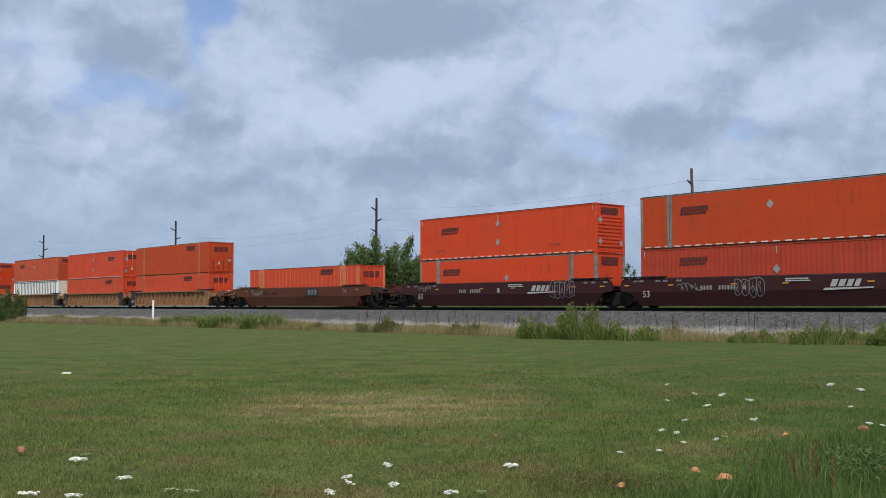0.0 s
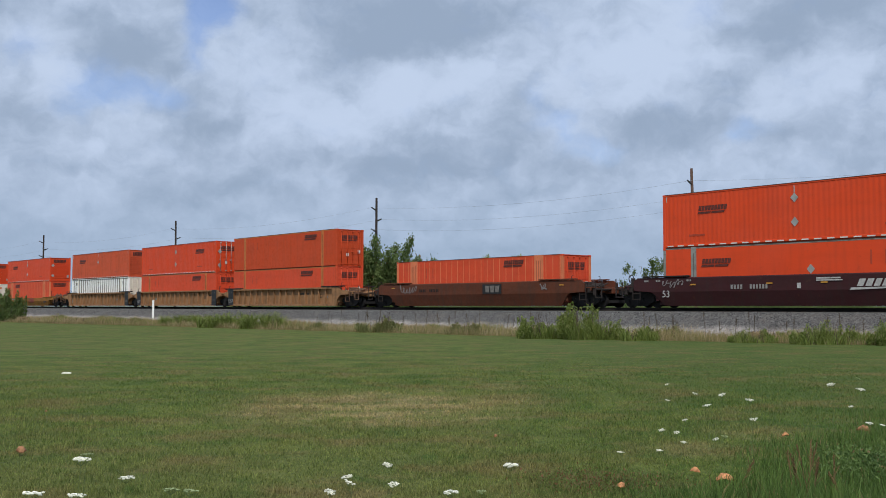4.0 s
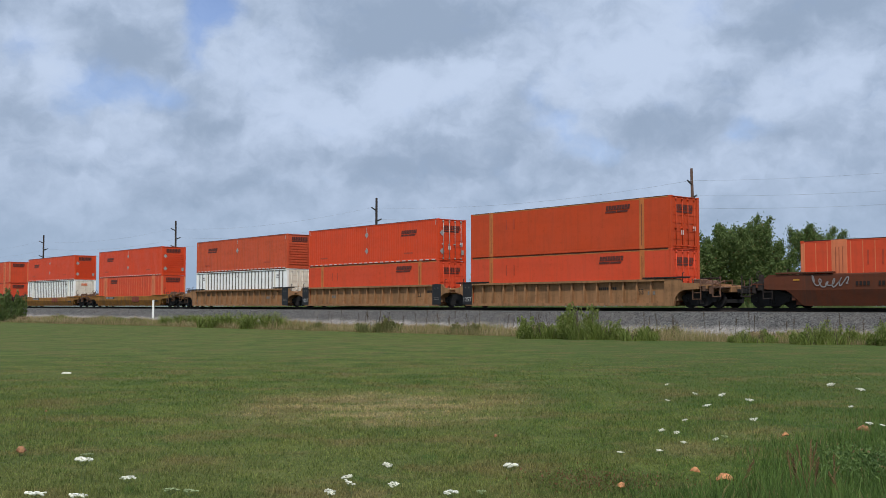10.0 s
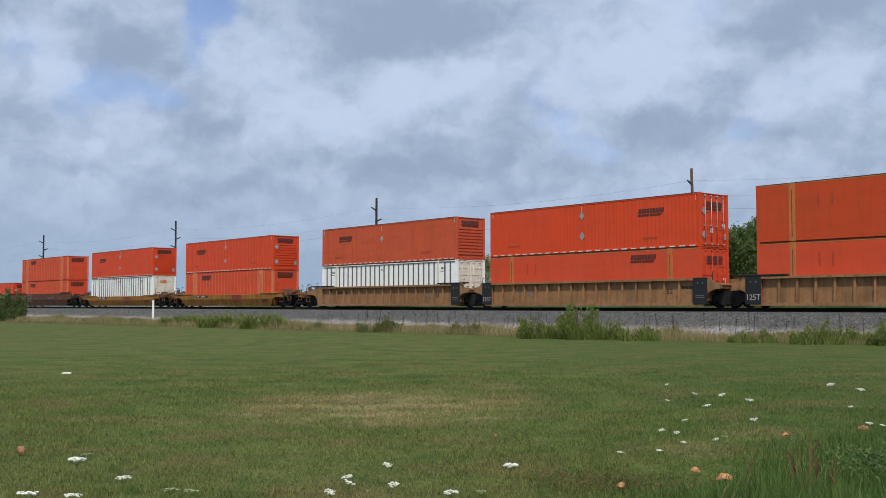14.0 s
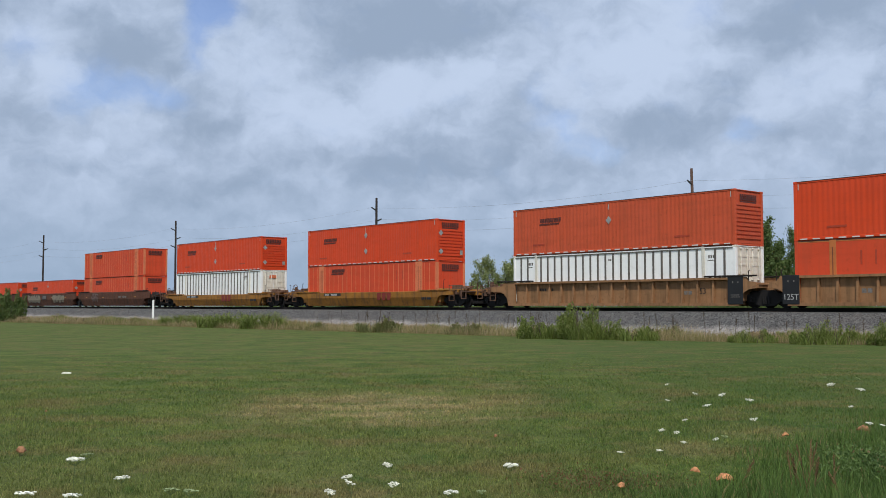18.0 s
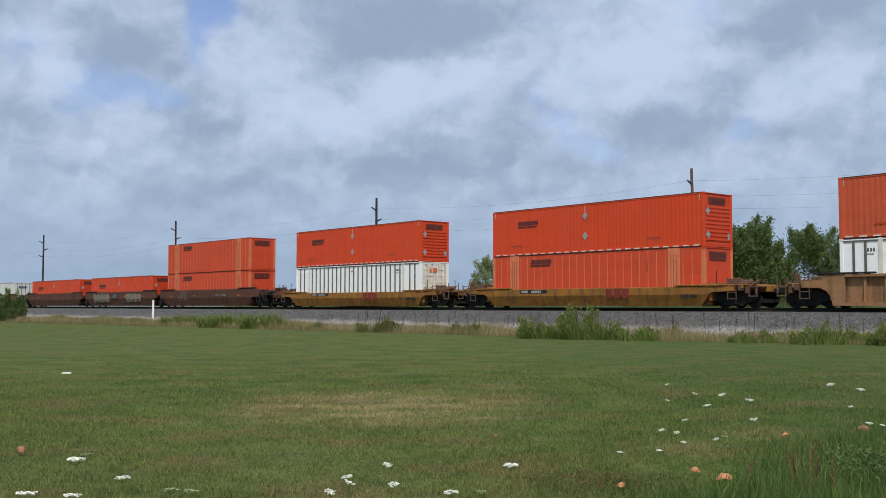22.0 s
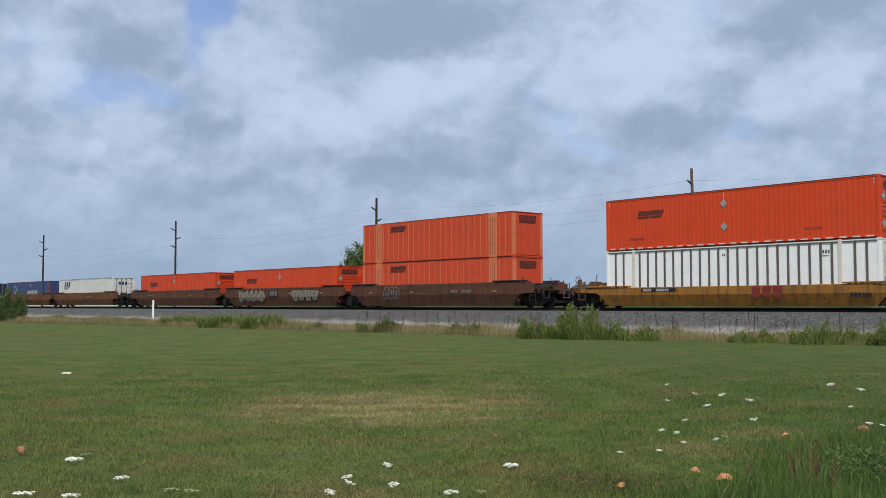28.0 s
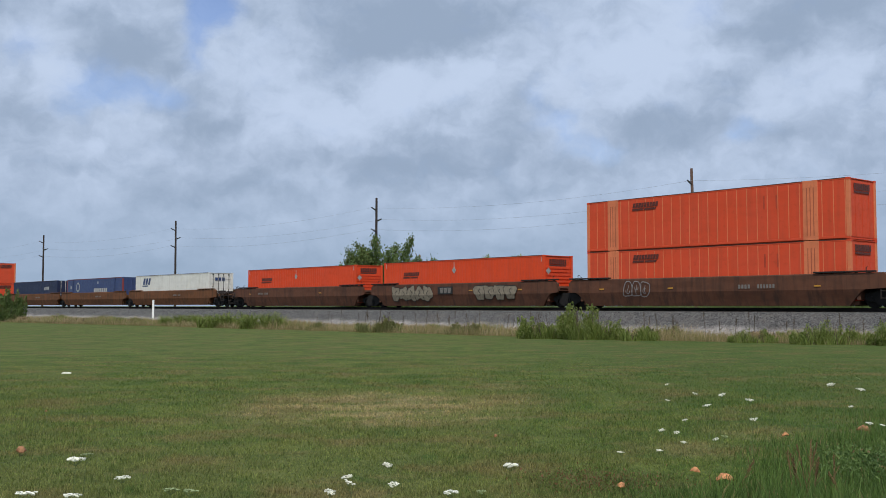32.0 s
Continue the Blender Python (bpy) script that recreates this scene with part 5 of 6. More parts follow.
def limbs(bm, rng, height, spread, base, trunk_r, count, lean=(0, 0)):
    top = Vector((lean[0], lean[1], height * 0.8))
    mid = Vector((lean[0] * 0.4, lean[1] * 0.4, height * 0.4))
    rod(bm, (0, 0, -0.1), mid, trunk_r, trunk_r * 0.7, 8)
    rod(bm, mid, top, trunk_r * 0.7, trunk_r * 0.2, 7)
    tips = [top]
    for i in range(count):
        t = rng.uniform(base, 0.75)
        p = Vector((lean[0] * t, lean[1] * t, height * 0.8 * t))
        a = i * 2.4 + rng.uniform(-0.5, 0.5)
        q = p + Vector((math.cos(a) * spread * rng.uniform(0.5, 0.9), math.sin(a) * spread * rng.uniform(0.5, 0.9), height * rng.uniform(0.10, 0.28)))
        k = (p + q) / 2 + Vector((0, 0, -0.03 * height))
        rod(bm, p, k, trunk_r * 0.36, trunk_r * 0.24, 6)
        rod(bm, k, q, trunk_r * 0.24, trunk_r * 0.07, 5)
        tips.append(q)
    return tips


def tree(name, label, x, y, height, spread, leaf, base=0.3, clumps=70, per=90, size=0.24, lean=(0, 0), seed=1, plume=1.0, trunk_r=0.2):
    """A trunk with limbs and a crown of many leaf clumps with gaps between them."""
    rng = np.random.default_rng(seed)
    t = thing(name, label, "tree" if "tree" in name else "bush")
    t.matrix_basis = pose(x, y, 0, 0, 0, seed * 37 % 360)
    bm = bmesh.new()
    limbs(bm, rng, height, spread, base, trunk_r, 9, lean)
    part("trunk", bm, BARK, t)
    pts = []
    z0 = base * height
    for i in range(clumps):
        a, u = rng.uniform(0, 6.283), rng.uniform(0, 1)
        h = z0 + (height - z0) * u
        # a dome: widest below its middle, with lobes round about and an uneven top
        prof = math.sqrt(max(0.0, 1 - ((u - 0.38) / (0.66 if u > 0.38 else 0.62)) ** 2))
        lobe = 1 + 0.16 * math.sin(3 * a + seed) + 0.10 * math.sin(5 * a + 2.0 * seed)
        rr = spread * prof * lobe * (0.35 + 0.65 * math.sqrt(rng.uniform(0, 1))) * rng.uniform(0.74, 1.12)
        c = np.array([lean[0] * u + math.cos(a) * rr, lean[1] * u + math.sin(a) * rr, h])
        sd = spread * rng.uniform(0.10, 0.17)
        cl = rng.normal(0, 1, (per, 3)) * np.array([sd, sd, sd * 0.8 * plume])
        if plume > 1:
            k = rng.uniform(0, 1, (per, 1))
            out = np.array([math.cos(a) * 0.5, math.sin(a) * 0.5, 1.0])
            cl = cl * (1.15 - k) * 0.9 + out * (k - 0.3) * sd * 2.6 * plume
        pts.append(c + cl)
    pts = np.concatenate(pts)
    pts = np.concatenate([pts, pts + rng.normal(0, 0.16, pts.shape)])
    pts[:, 2] = np.clip(pts[:, 2], 0.1, None)
    v, f = leaf_quads(rng, pts, size * 0.78, size * 0.36, 0.5)
    part("crown", from_arrays("crown", v, f, leaf), None, t)
    return t


def bush(name, label, x, y, w, h, leaf, n, seed, size=0.16, category="bush", stems=14):
    rng = np.random.default_rng(seed)
    t = thing(name, label, category)
    t.matrix_basis = pose(x, y, 0)
    bm = bmesh.new()
    pts = []
    for i in range(stems):
        bx, by = rng.uniform(-w / 2, w / 2) * 0.9, rng.uniform(-0.5, 0.5) * min(w, 1.4)
        hh = h * rng.uniform(0.35, 1.2) * (1 - 0.35 * (2 * bx / w) ** 2)
        tip = Vector((bx + rng.uniform(-0.2, 0.2), by + rng.uniform(-0.15, 0.15), hh))
        rod(bm, (bx * 0.85, by, -0.03), tip, 0.014, 0.004, 5)
        k = (n if "bush" in name else n * 2) // stems
        u = rng.uniform(0.05, 1, k) ** 0.8
        r = 0.05 + 0.17 * np.sin(np.pi * np.clip(u, 0.1, 0.97)) * min(1.0, h)
        a = rng.uniform(0, 6.283, k)
        pts.append(np.stack([bx * 0.85 + (tip.x - bx * 0.85) * u + r * np.cos(a), by + (tip.y - by) * u + r * np.sin(a), hh * u], 1))
    tagged(part("stems", bm, STALK, t), kind="stuff")
    pts = np.concatenate(pts)
    if "bush" in name:
        v, f = leaf_quads(rng, pts, size * 1.5, size * 0.42, 0.9)
    else:
        # narrow leafy plumes over a low skirt of blades
        pts = []
        groups = [(rng.uniform(-w / 2, w / 2), rng.uniform(-0.5, 0.5) * min(w, 1.4), rng.uniform(0.42, 1.12)) for i in range(max(3, int(w * 3.2)))]
        for i in range(int(stems * 3.2)):
            gx, gy, gh = groups[i % len(groups)]
            bx, by = gx + rng.normal(0, 0.13), gy + rng.normal(0, 0.13)
            hh = h * gh * (0.5 + 0.6 * rng.random() ** 1.4) * (1 - 0.12 * (2 * bx / w) ** 2)
            k = int((1.15 if y < 60 else 0.4) * n / stems)
            u = rng.uniform(0.06, 1, k)
            r = (0.02 + 0.075 * np.sin(np.pi * np.clip(u, 0.12, 0.98)) ** 0.8) * min(1.2, 0.5 + hh * 0.6)
            a = rng.uniform(0, 6.283, k)
            bend = rng.uniform(-0.22, 0.22)
            pts.append(np.stack([bx + bend * u * u * hh + r * np.cos(a), by + r * np.sin(a), hh * u], 1))
        pts = np.concatenate(pts)
        k = int(n * (1.1 if y < 60 else 2.2))
        bx = rng.uniform(-w / 2, w / 2, k)
        tall = h * (0.15 + ((0.62 if y < 60 else 0.85) if h < 1.2 else 0.36) * rng.random(k) ** 1.3) * (1 - 0.15 * (2 * bx / w) ** 2) * (0.8 + 0.4 * np.sin(bx * 6.0 + seed))
        v1, f1 = blades(rng, bx, rng.uniform(-0.5, 0.5, k) * min(w, 1.4), np.zeros(k) - 0.03, np.maximum(0.08, tall), rng.uniform(0.012, 0.03, k) * (1 + y / 90), 0.8)
        v2, f2 = leaf_quads(rng, pts, size * 0.70, size * 0.24, 0.75)
        f2 = np.concatenate([f2[:, [0, 1, 2]], f2[:, [0, 2, 3]]])
        v, f = np.concatenate([v1, v2]), np.concatenate([f1, f2 + len(v1)])
    tagged(part("foliage", from_arrays("foliage", v, f, leaf), None, t), kind="stuff")
    return t


def build_trees():
    tree("maple_tree", "broad green maple tree beyond the railway line", 27.1, 92, 7.8, 3.9, LEAF_DARK, 0.14, 130, 380, 0.30, seed=3, plume=1.7)
    tree("sapling_tree", "sparse pale green young tree beside a utility pole", 21.3, 90, 6.5, 1.8, LEAF_LIGHT, 0.12, 48, 60, 0.24, seed=5, plume=1.2, trunk_r=0.1)
    tree("oak_tree", "open-crowned green tree with a leaning trunk", 35.4, 95, 7.7, 3.7, LEAF_DARK, 0.5, 34, 330, 0.28, (-0.5, 0), 8, 1.3)
    tree("ash_tree", "dense dark green tree in front of a utility pole", -5.3, 88, 5.4, 3.5, LEAF_DARK, 0.2, 80, 300, 0.31, seed=11, plume=2.1)
    tree("willow_tree", "light green bushy young tree", 6.6, 95, 5.4, 1.6, LEAF_LIGHT, 0.1, 60, 130, 0.22, seed=13, plume=1.8, trunk_r=0.09)
    tree("willow_tree", "light green bushy young tree", 4.2, 96, 5.5, 1.4, LEAF_LIGHT, 0.1, 56, 130, 0.22, seed=14, plume=1.8, trunk_r=0.09)
    tree("cedar_tree", "small dark green conical tree", 23.1, 110, 6.4, 1.4, LEAF_DARK, 0.05, 45, 70, 0.22, seed=15, plume=1.3, trunk_r=0.08)
    tree("young_tree", "small slender green tree", 20.2, 110, 5.9, 1.0, LEAF_MID, 0.1, 26, 60, 0.22, seed=16, plume=1.4, trunk_r=0.07)
    bush("hedge_bush", "low dark green bushes under the trees", 29.5, 91, 9.0, 3.2, LEAF_DARK, 5200, 31, 0.28, stems=40)
    bush("hedge_bush", "low green bushes under the trees", 38.5, 96, 6.0, 2.4, LEAF_MID, 2600, 32, 0.28, stems=26)
    bush("roadside_bush", "round dark green bush at the lawn's edge", -40.4, 95, 3.0, 2.7, LEAF_DARK, 5200, 33, 0.2, stems=34)
    bush("weed_clump", "tall leafy green weeds at the foot of the ballast", 5.2, 47.9, 3.4, 1.35, LEAF_WEED, 4200, 41, 0.16, "weeds", 40)
    bush("weed_shrub", "tall leafy green shrub at the foot of the ballast", 6.4, 46.4, 1.5, 1.85, LEAF_WEED, 2200, 42, 0.17, "weeds", 16)
    bush("weed_clump", "leafy green weeds at the foot of the ballast", 7.7, 46.2, 0.9, 0.95, LEAF_WEED, 1000, 43, 0.14, "weeds", 14)
    bush("weed_clump", "leafy green weeds at the foot of the ballast", 8.6, 44.9, 1.5, 0.8, LEAF_WEED, 1700, 44, 0.14, "weeds", 22)
    bush("weed_clump", "rank green weeds at the lawn's edge", 15.0, 39.6, 2.8, 0.85, LEAF_WEED, 2600, 45, 0.13, "weeds", 34)
    bush("weed_clump", "rank green weeds at the lawn's edge", 16.9, 38.3, 1.3, 1.15, LEAF_WEED, 1700, 46, 0.14, "weeds", 18)
    bush("weed_clump", "rank green weeds at the lawn's edge", 12.6, 41.6, 1.4, 0.55, LEAF_WEED, 900, 47, 0.12, "weeds", 18)
    bush("weed_clump", "rank green weeds at the lawn's edge", -19.2, 76, 3.6, 0.95, LEAF_WEED, 2300, 48, 0.17, "weeds", 30)
    bush("weed_clump", "rank green weeds at the lawn's edge", -15.1, 70, 3.2, 1.05, LEAF_WEED, 2300, 49, 0.17, "weeds", 30)
    bush("weed_clump", "rank green weeds at the lawn's edge", -11.9, 67, 2.7, 1.1, LEAF_WEED, 2100, 50, 0.17, "weeds", 26)
    bush("weed_clump", "brownish olive weeds at the lawn's edge", -3.7, 58, 2.4, 0.85, LEAF_DULL, 1900, 51, 0.15, "weeds", 26)
    bush("weed_clump", "brownish olive weeds at the lawn's edge", 1.0, 54.5, 1.8, 0.6, LEAF_DULL, 1200, 52, 0.14, "weeds", 20)


def build_weed_row():
    """Small clumps of dull and dry weeds along the foot of the ballast."""
    rng = random.Random(55)
    for i in range(26):
        s = -112 + i * 3.9 + rng.uniform(-1.2, 1.2)
        p = along(s, rng.uniform(edge_w(s) + 0.5, -5.0))
        k = i % 3
        bush("weed_clump", ("brownish olive weeds along the ballast", "dry tan weeds along the ballast", "yellow-green weeds along the ballast")[k], p.x, p.y, rng.uniform(0.9, 2.2), rng.uniform(0.35, 0.75), (LEAF_DULL, STRAW, LEAF_WEED)[k], rng.randrange(500, 1000), 200 + i, 0.12, "weeds", 14)


def blades(rng, x, y, z, h, w, lean=0.35):
    """Curved grass blades: five corners, a quad and a triangle drawn as two quads."""
    n = len(x)
    a = rng.uniform(0, 6.283, n)
    ux, uy = np.cos(a), np.sin(a)
    b = rng.uniform(0, 6.283, n)
    k = lean * h * rng.uniform(0.2, 1.2, n)
    lx, ly = np.cos(b) * k, np.sin(b) * k
    p0 = np.stack([x - ux * w / 2, y - uy * w / 2, z], 1)
    p1 = np.stack([x + ux * w / 2, y + uy * w / 2, z], 1)
    p2 = np.stack([x + ux * w * 0.35 + lx * 0.35, y + uy * w * 0.35 + ly * 0.35, z + h * 0.6], 1)
    p3 = np.stack([x - ux * w * 0.35 + lx * 0.35, y - uy * w * 0.35 + ly * 0.35, z + h * 0.6], 1)
    p4 = np.stack([x + lx, y + ly, z + h], 1)
    v = np.stack([p0, p1, p2, p3, p4], 1).reshape(-1, 3)
    i = 5 * np.arange(n)[:, None]
    f = np.concatenate([i + np.array([[0, 1, 2]]), i + np.array([[0, 2, 3]]), i + np.array([[3, 2, 4]])])
    return v, f


def ground_z(x, y):
    """The height of the ground's own sheet, between its corners four metres apart."""
    def corner(a, b):
        return 0.05 * noise.noise((a * 0.07, b * 0.07, 3.0)) if abs(a) < 110 and 8 < b < 190 else 0.0
    grid = np.array([[corner(a, b) for a in range(-120, 121, 4)] for b in range(-40, 201, 4)])
    u, v = (np.clip(x, -119, 119) + 120) / 4, (np.clip(y, -39, 199) + 40) / 4
    i, j = u.astype(int), v.astype(int)
    p, q = u - i, v - j
    return grid[j, i] * (1 - p) * (1 - q) + grid[j, i + 1] * p * (1 - q) + grid[j + 1, i] * (1 - p) * q + grid[j + 1, i + 1] * p * q


def edge_w(s):
    """The mown edge beside the line, which drifts away from it in the distance."""
    return -9.0 + (s + 18) * 0.086


def build_lawn():
    rng = np.random.default_rng(21)
    n = 430000
    r = 6.5 * (34 / 6.5) ** (rng.random(n) ** 1.2)
    a = rng.uniform(-0.47, 0.47, n)
    x, y = r * np.sin(a), r * np.cos(a)
    s, w = x * AX.x + y * AX.y, x * NX.x + y * NX.y - TRACK
    keep = w < edge_w(s) - 0.3
    x, y, r = x[keep], y[keep], r[keep]
    # tufts: taller and shorter spots a hand's width or two across, and longer waves left by the mower
    tuft = np.array([noise.noise((p * 3.1, q * 3.1, 5.0)) + 0.7 * noise.noise((p * 8.0, q * 8.0, 8.0)) for p, q in zip(x, y)])
    h = rng.uniform(0.016, 0.048, len(x)) * np.clip(1 + 0.7 * tuft, 0.45, 1.9) * (1 + 0.25 * np.sin(x * 1.7) * np.sin(y * 0.9)) * np.clip((36 - r) / 18, 0.25, 1.0)
    wd = 0.0036 * (r / 7) ** 0.8 * rng.uniform(0.5, 1.5, len(x))
    v, f = blades(rng, x, y, ground_z(x, y) - 0.004, h, wd, 0.75)
    mesh_thing("lawn_grass", from_arrays("lawn_grass", v, f, GRASS), "short mown green grass with straw-coloured blades", "grass", kind="stuff")
    # the uncut corner near the camera's right
    n = 85000
    r = 5.0 * (19 / 5.0) ** rng.random(n)
    a = rng.uniform(0.02, 0.50, n)
    x, y = r * np.sin(a), r * np.cos(a)
    edge = (x - 1.75) - (y - 7.93) * 0.67 + 0.25 * np.sin(y * 1.9)
    keep = (edge > rng.uniform(-0.45, 0.7, n)) & (x > 0.6)
    x, y, e = x[keep], y[keep], edge[keep]
    h = rng.uniform(0.05, 0.24, len(x)) * np.clip(0.6 + 0.3 * e, 0.45, 1.25)
    v, f = blades(rng, x, y, ground_z(x, y) - 0.005, h, rng.uniform(0.0035, 0.0105, len(x)), 0.5)
    mesh_thing("uncut_grass", from_arrays("uncut_grass", v, f, TALL_GRASS), "tall uncut green grass at the lawn's corner", "grass", kind="stuff")
    # dry weeds between lawn and ballast
    n = 95000
    s = -135 + 140 * rng.random(n) ** 0.8
    u = rng.random(n)
    w = edge_w(s) + u * (-4.0 - edge_w(s))
    nz = np.array([noise.noise((p * 0.25, q * 0.3, 9.0)) for p, q in zip(s, w)])
    h = rng.uniform(0.15, 0.68, n) * np.clip(0.85 + 1.0 * nz, 0.35, 1.7) * np.where(u > 0.7, 0.6, 1.0)
    keep = (nz > -0.42) & (rng.random(n) < np.where(u > 0.65, 0.3, 1.0))
    s, w, h, nz = s[keep], w[keep], h[keep], nz[keep]
    zz = np.maximum(0.0, 1.16 - (-2.4 - w) * 1.28 / 2.2)
    x, y = AX.x * s + NX.x * (TRACK + w), AX.y * s + NX.y * (TRACK + w)
    wd = rng.uniform(0.012, 0.03, len(x)) * np.clip(-s / 45, 0.8, 2.0)
    dry = rng.random(len(x)) < 0.50 - 0.8 * nz
    h *= np.where(dry, 1.0, 0.85)
    for name, mask, mat, label in (("dry_grass", dry, STRAW, "dry straw-coloured grass along the railway ballast"), ("rank_grass", ~dry, WEED_BLADES, "rank yellow-green grass along the railway ballast")):
        v, f = blades(rng, x[mask], y[mask], zz[mask] - 0.03, h[mask], wd[mask], 0.5)
        mesh_thing(name, from_arrays(name, v, f, mat), label, "grass", kind="stuff")
    n = 26000
    s = -135 + 140 * rng.random(n) ** 0.8
    w = edge_w(s) + rng.uniform(-0.35, 0.25, n)
    x, y = AX.x * s + NX.x * (TRACK + w), AX.y * s + NX.y * (TRACK + w)
    h = rng.uniform(0.08, 0.46, n) * (0.8 + 0.4 * np.sin(s * 1.3) * np.sin(s * 0.37))
    v, f = blades(rng, x, y, np.zeros(n) - 0.02, h, rng.uniform(0.01, 0.025, n) * np.clip(-s / 45, 0.8, 2.0), 0.8)
    mesh_thing("edge_grass", from_arrays("edge_grass", v, f, EDGE), "ragged olive and tan grass along the mown edge", "grass", kind="stuff")


def build_far_weeds():
    """Tall grass along the far foot of the ballast."""
    rng = np.random.default_rng(71)
    n = 26000
    s, w = rng.uniform(-96, 45, n), rng.uniform(4.6, 9.5, n)
    h = rng.uniform(1.1, 2.15, n)
    x, y = AX.x * s + NX.x * (TRACK + w), AX.y * s + NX.y * (TRACK + w)
    v, f = blades(rng, x, y, np.zeros(n), h, rng.uniform(0.03, 0.07, n), 0.3)
    mesh_thing("far_rank_grass", from_arrays("far_rank_grass", v, f, LEAF_DARK), "tall dark green grass beyond the railway line", "grass", kind="stuff")


def dry_stalk(seed, h):
    rng = random.Random(seed)
    bm = bmesh.new()
    bend = rng.uniform(-0.08, 0.08)
    rod(bm, (0, 0, -0.05), (bend, 0, h * 0.55), 0.012, 0.010, 5)
    rod(bm, (bend, 0, h * 0.55), (bend * 1.6, 0.02, h), 0.010, 0.006, 5)
    for k in range(5):
        t = rng.uniform(0.35, 0.9)
        a = rng.uniform(0, 6.283)
        rod(bm, (bend * 1.4 * t, 0, h * t), (bend * 1.4 * t + 0.12 * math.cos(a), 0.12 * math.sin(a), h * t + 0.14), 0.006, 0.003, 4)
    ob = thing("dry_weed_stalk", "thin dry brown weed stalk by the ballast", "weed", "dry stalks along the ballast")
    part("stem", bm, STALK, ob)
    bm = bmesh.new()
    for k in range(16):
        t = rng.uniform(0.72, 1.0)
        p = Vector((bend * 1.6 * t + rng.uniform(-0.025, 0.025), rng.uniform(-0.025, 0.025), h * t))
        box(bm, p.x - 0.009, p.x + 0.009, p.y - 0.009, p.y + 0.009, p.z - 0.016, p.z + 0.016)
    part("seed_head", bm, STALK, ob)
    return ob


def build_stalks():
    kinds = [dry_stalk(k, 0.8 + 0.14 * k) for k in range(4)]
    rng = random.Random(77)
    spots = [(-60 + i * 0.75 + rng.uniform(-0.5, 0.5), rng.uniform(-7.6, -5.4)) for i in range(64)] + [(rng.uniform(-16, -2), rng.uniform(-7, -5)) for i in range(14)]
    for i, (s, w) in enumerate(spots):
        p = along(s, w)
        m = pose(p.x, p.y, max(0.0, 1.16 - (-2.4 - w) * 1.28 / 2.2), rng.uniform(-5, 5), rng.uniform(-5, 5), rng.uniform(0, 360))
        if i < 4:
            kinds[i].matrix_basis = m
        else:
            copy_thing(kinds[i % 4], m)


build_trees()
build_weed_row()
build_lawn()
build_far_weeds()
build_stalks()


# ---- utility poles and wires ----
POLE_WOOD = plain("brown_pole_wood", (0.155, 0.090, 0.066), 0.85, 0, 0.4, 3.0)
POLE_DARK = plain("dark_pole_wood", (0.042, 0.030, 0.025), 0.85, 0, 0.4, 3.0)
GLASSY = plain("grey_insulator", (0.05, 0.05, 0.055), 0.4)
WIRE = plain("aluminium_wire", (0.30, 0.32, 0.35), 0.5, 0.3)
POLES = [(47.3, 56.0), (20.2, 81.0), (-6.83, 103.4), (-34.6, 131.5), (-62.0, 157.6), (-89.5, 183.5)]
ARMS = ((11.40, -1), (10.30, 1), (9.20, -1))


def build_poles():
    side = Vector((0.683, 0.730, 0))
    for i, (x, y) in enumerate(POLES):
        p = thing("utility_pole", "tall brown wooden utility pole with three insulators", "utility pole", "utility poles")
        p.matrix_basis = pose(x, y, 0, 0, -1.4 if i == 1 else 0.2 * (i % 3 - 1), 0)
        bm = bmesh.new()
        rod(bm, (0, 0, -0.3), (0, 0, 12.5), 0.17, 0.11, 12)
        # the first two poles get a lighter brown than the rest
        part("pole", bm, POLE_WOOD if i < 2 else POLE_DARK, p, "" if i < 2 else "dark brown pole")
        for z, sgn in ARMS:
            a = side * sgn
            bm = bmesh.new()
            rod(bm, a * 0.1 + Vector((0, 0, z - 0.18)), a * 0.22 + Vector((0, 0, z - 0.1)), 0.05, 0.05, 8)
            ins = part("bracket", bm, RUST, p)
            bm = bmesh.new()
            for k in range(7):
                q = a * (0.2 + 0.075 * k) + Vector((0, 0, z - 0.11 + 0.03 * k))
                rod(bm, q, q + a * 0.06 + Vector((0, 0, 0.025)), 0.09 - 0.005 * k, 0.06, 10)
            part("insulator", bm, GLASSY, ins)
    for z, sgn in ARMS:
        bm = bmesh.new()
        for (x0, y0), (x1, y1) in zip(POLES, POLES[1:]):
            p, q = Vector((x0, y0, z + 0.05)) + side * sgn * 0.72, Vector((x1, y1, z + 0.05)) + side * sgn * 0.72
            pts = [p.lerp(q, k / 14) - Vector((0, 0, 0.75 * 4 * (k / 14) * (1 - k / 14))) for k in range(15)]
            for u, v in zip(pts, pts[1:]):
                rod(bm, u, v, 0.006, 0.006, 4)
        tagged(new("power_line", mesh_of(bm, "power_line", WIRE)), "thin grey overhead wire strung between utility poles", "power line", "overhead wires")


build_poles()


# ---- small things on the lawn ----
PETAL = plain("white_petals", (0.93, 0.92, 0.80), 0.7, 0, 0.15, 20.0)
GREEN_STEM = plain("green_stem", (0.13, 0.18, 0.06), 0.7)
GREEN_HEAD = plain("green_seed_umbel", (0.36, 0.43, 0.20), 0.8)
LEAF_ORANGE = plain("orange_dead_leaf", (0.60, 0.26, 0.10), 0.7, 0, 0.45, 25.0)
LEAF_RUSSET = plain("russet_dead_leaf", (0.34, 0.16, 0.07), 0.8, 0, 0.4, 25.0)
DOCK = plain("dry_dock_stalk", (0.17, 0.105, 0.040), 0.9, 0, 0.4, 20.0)
SWAYING = []


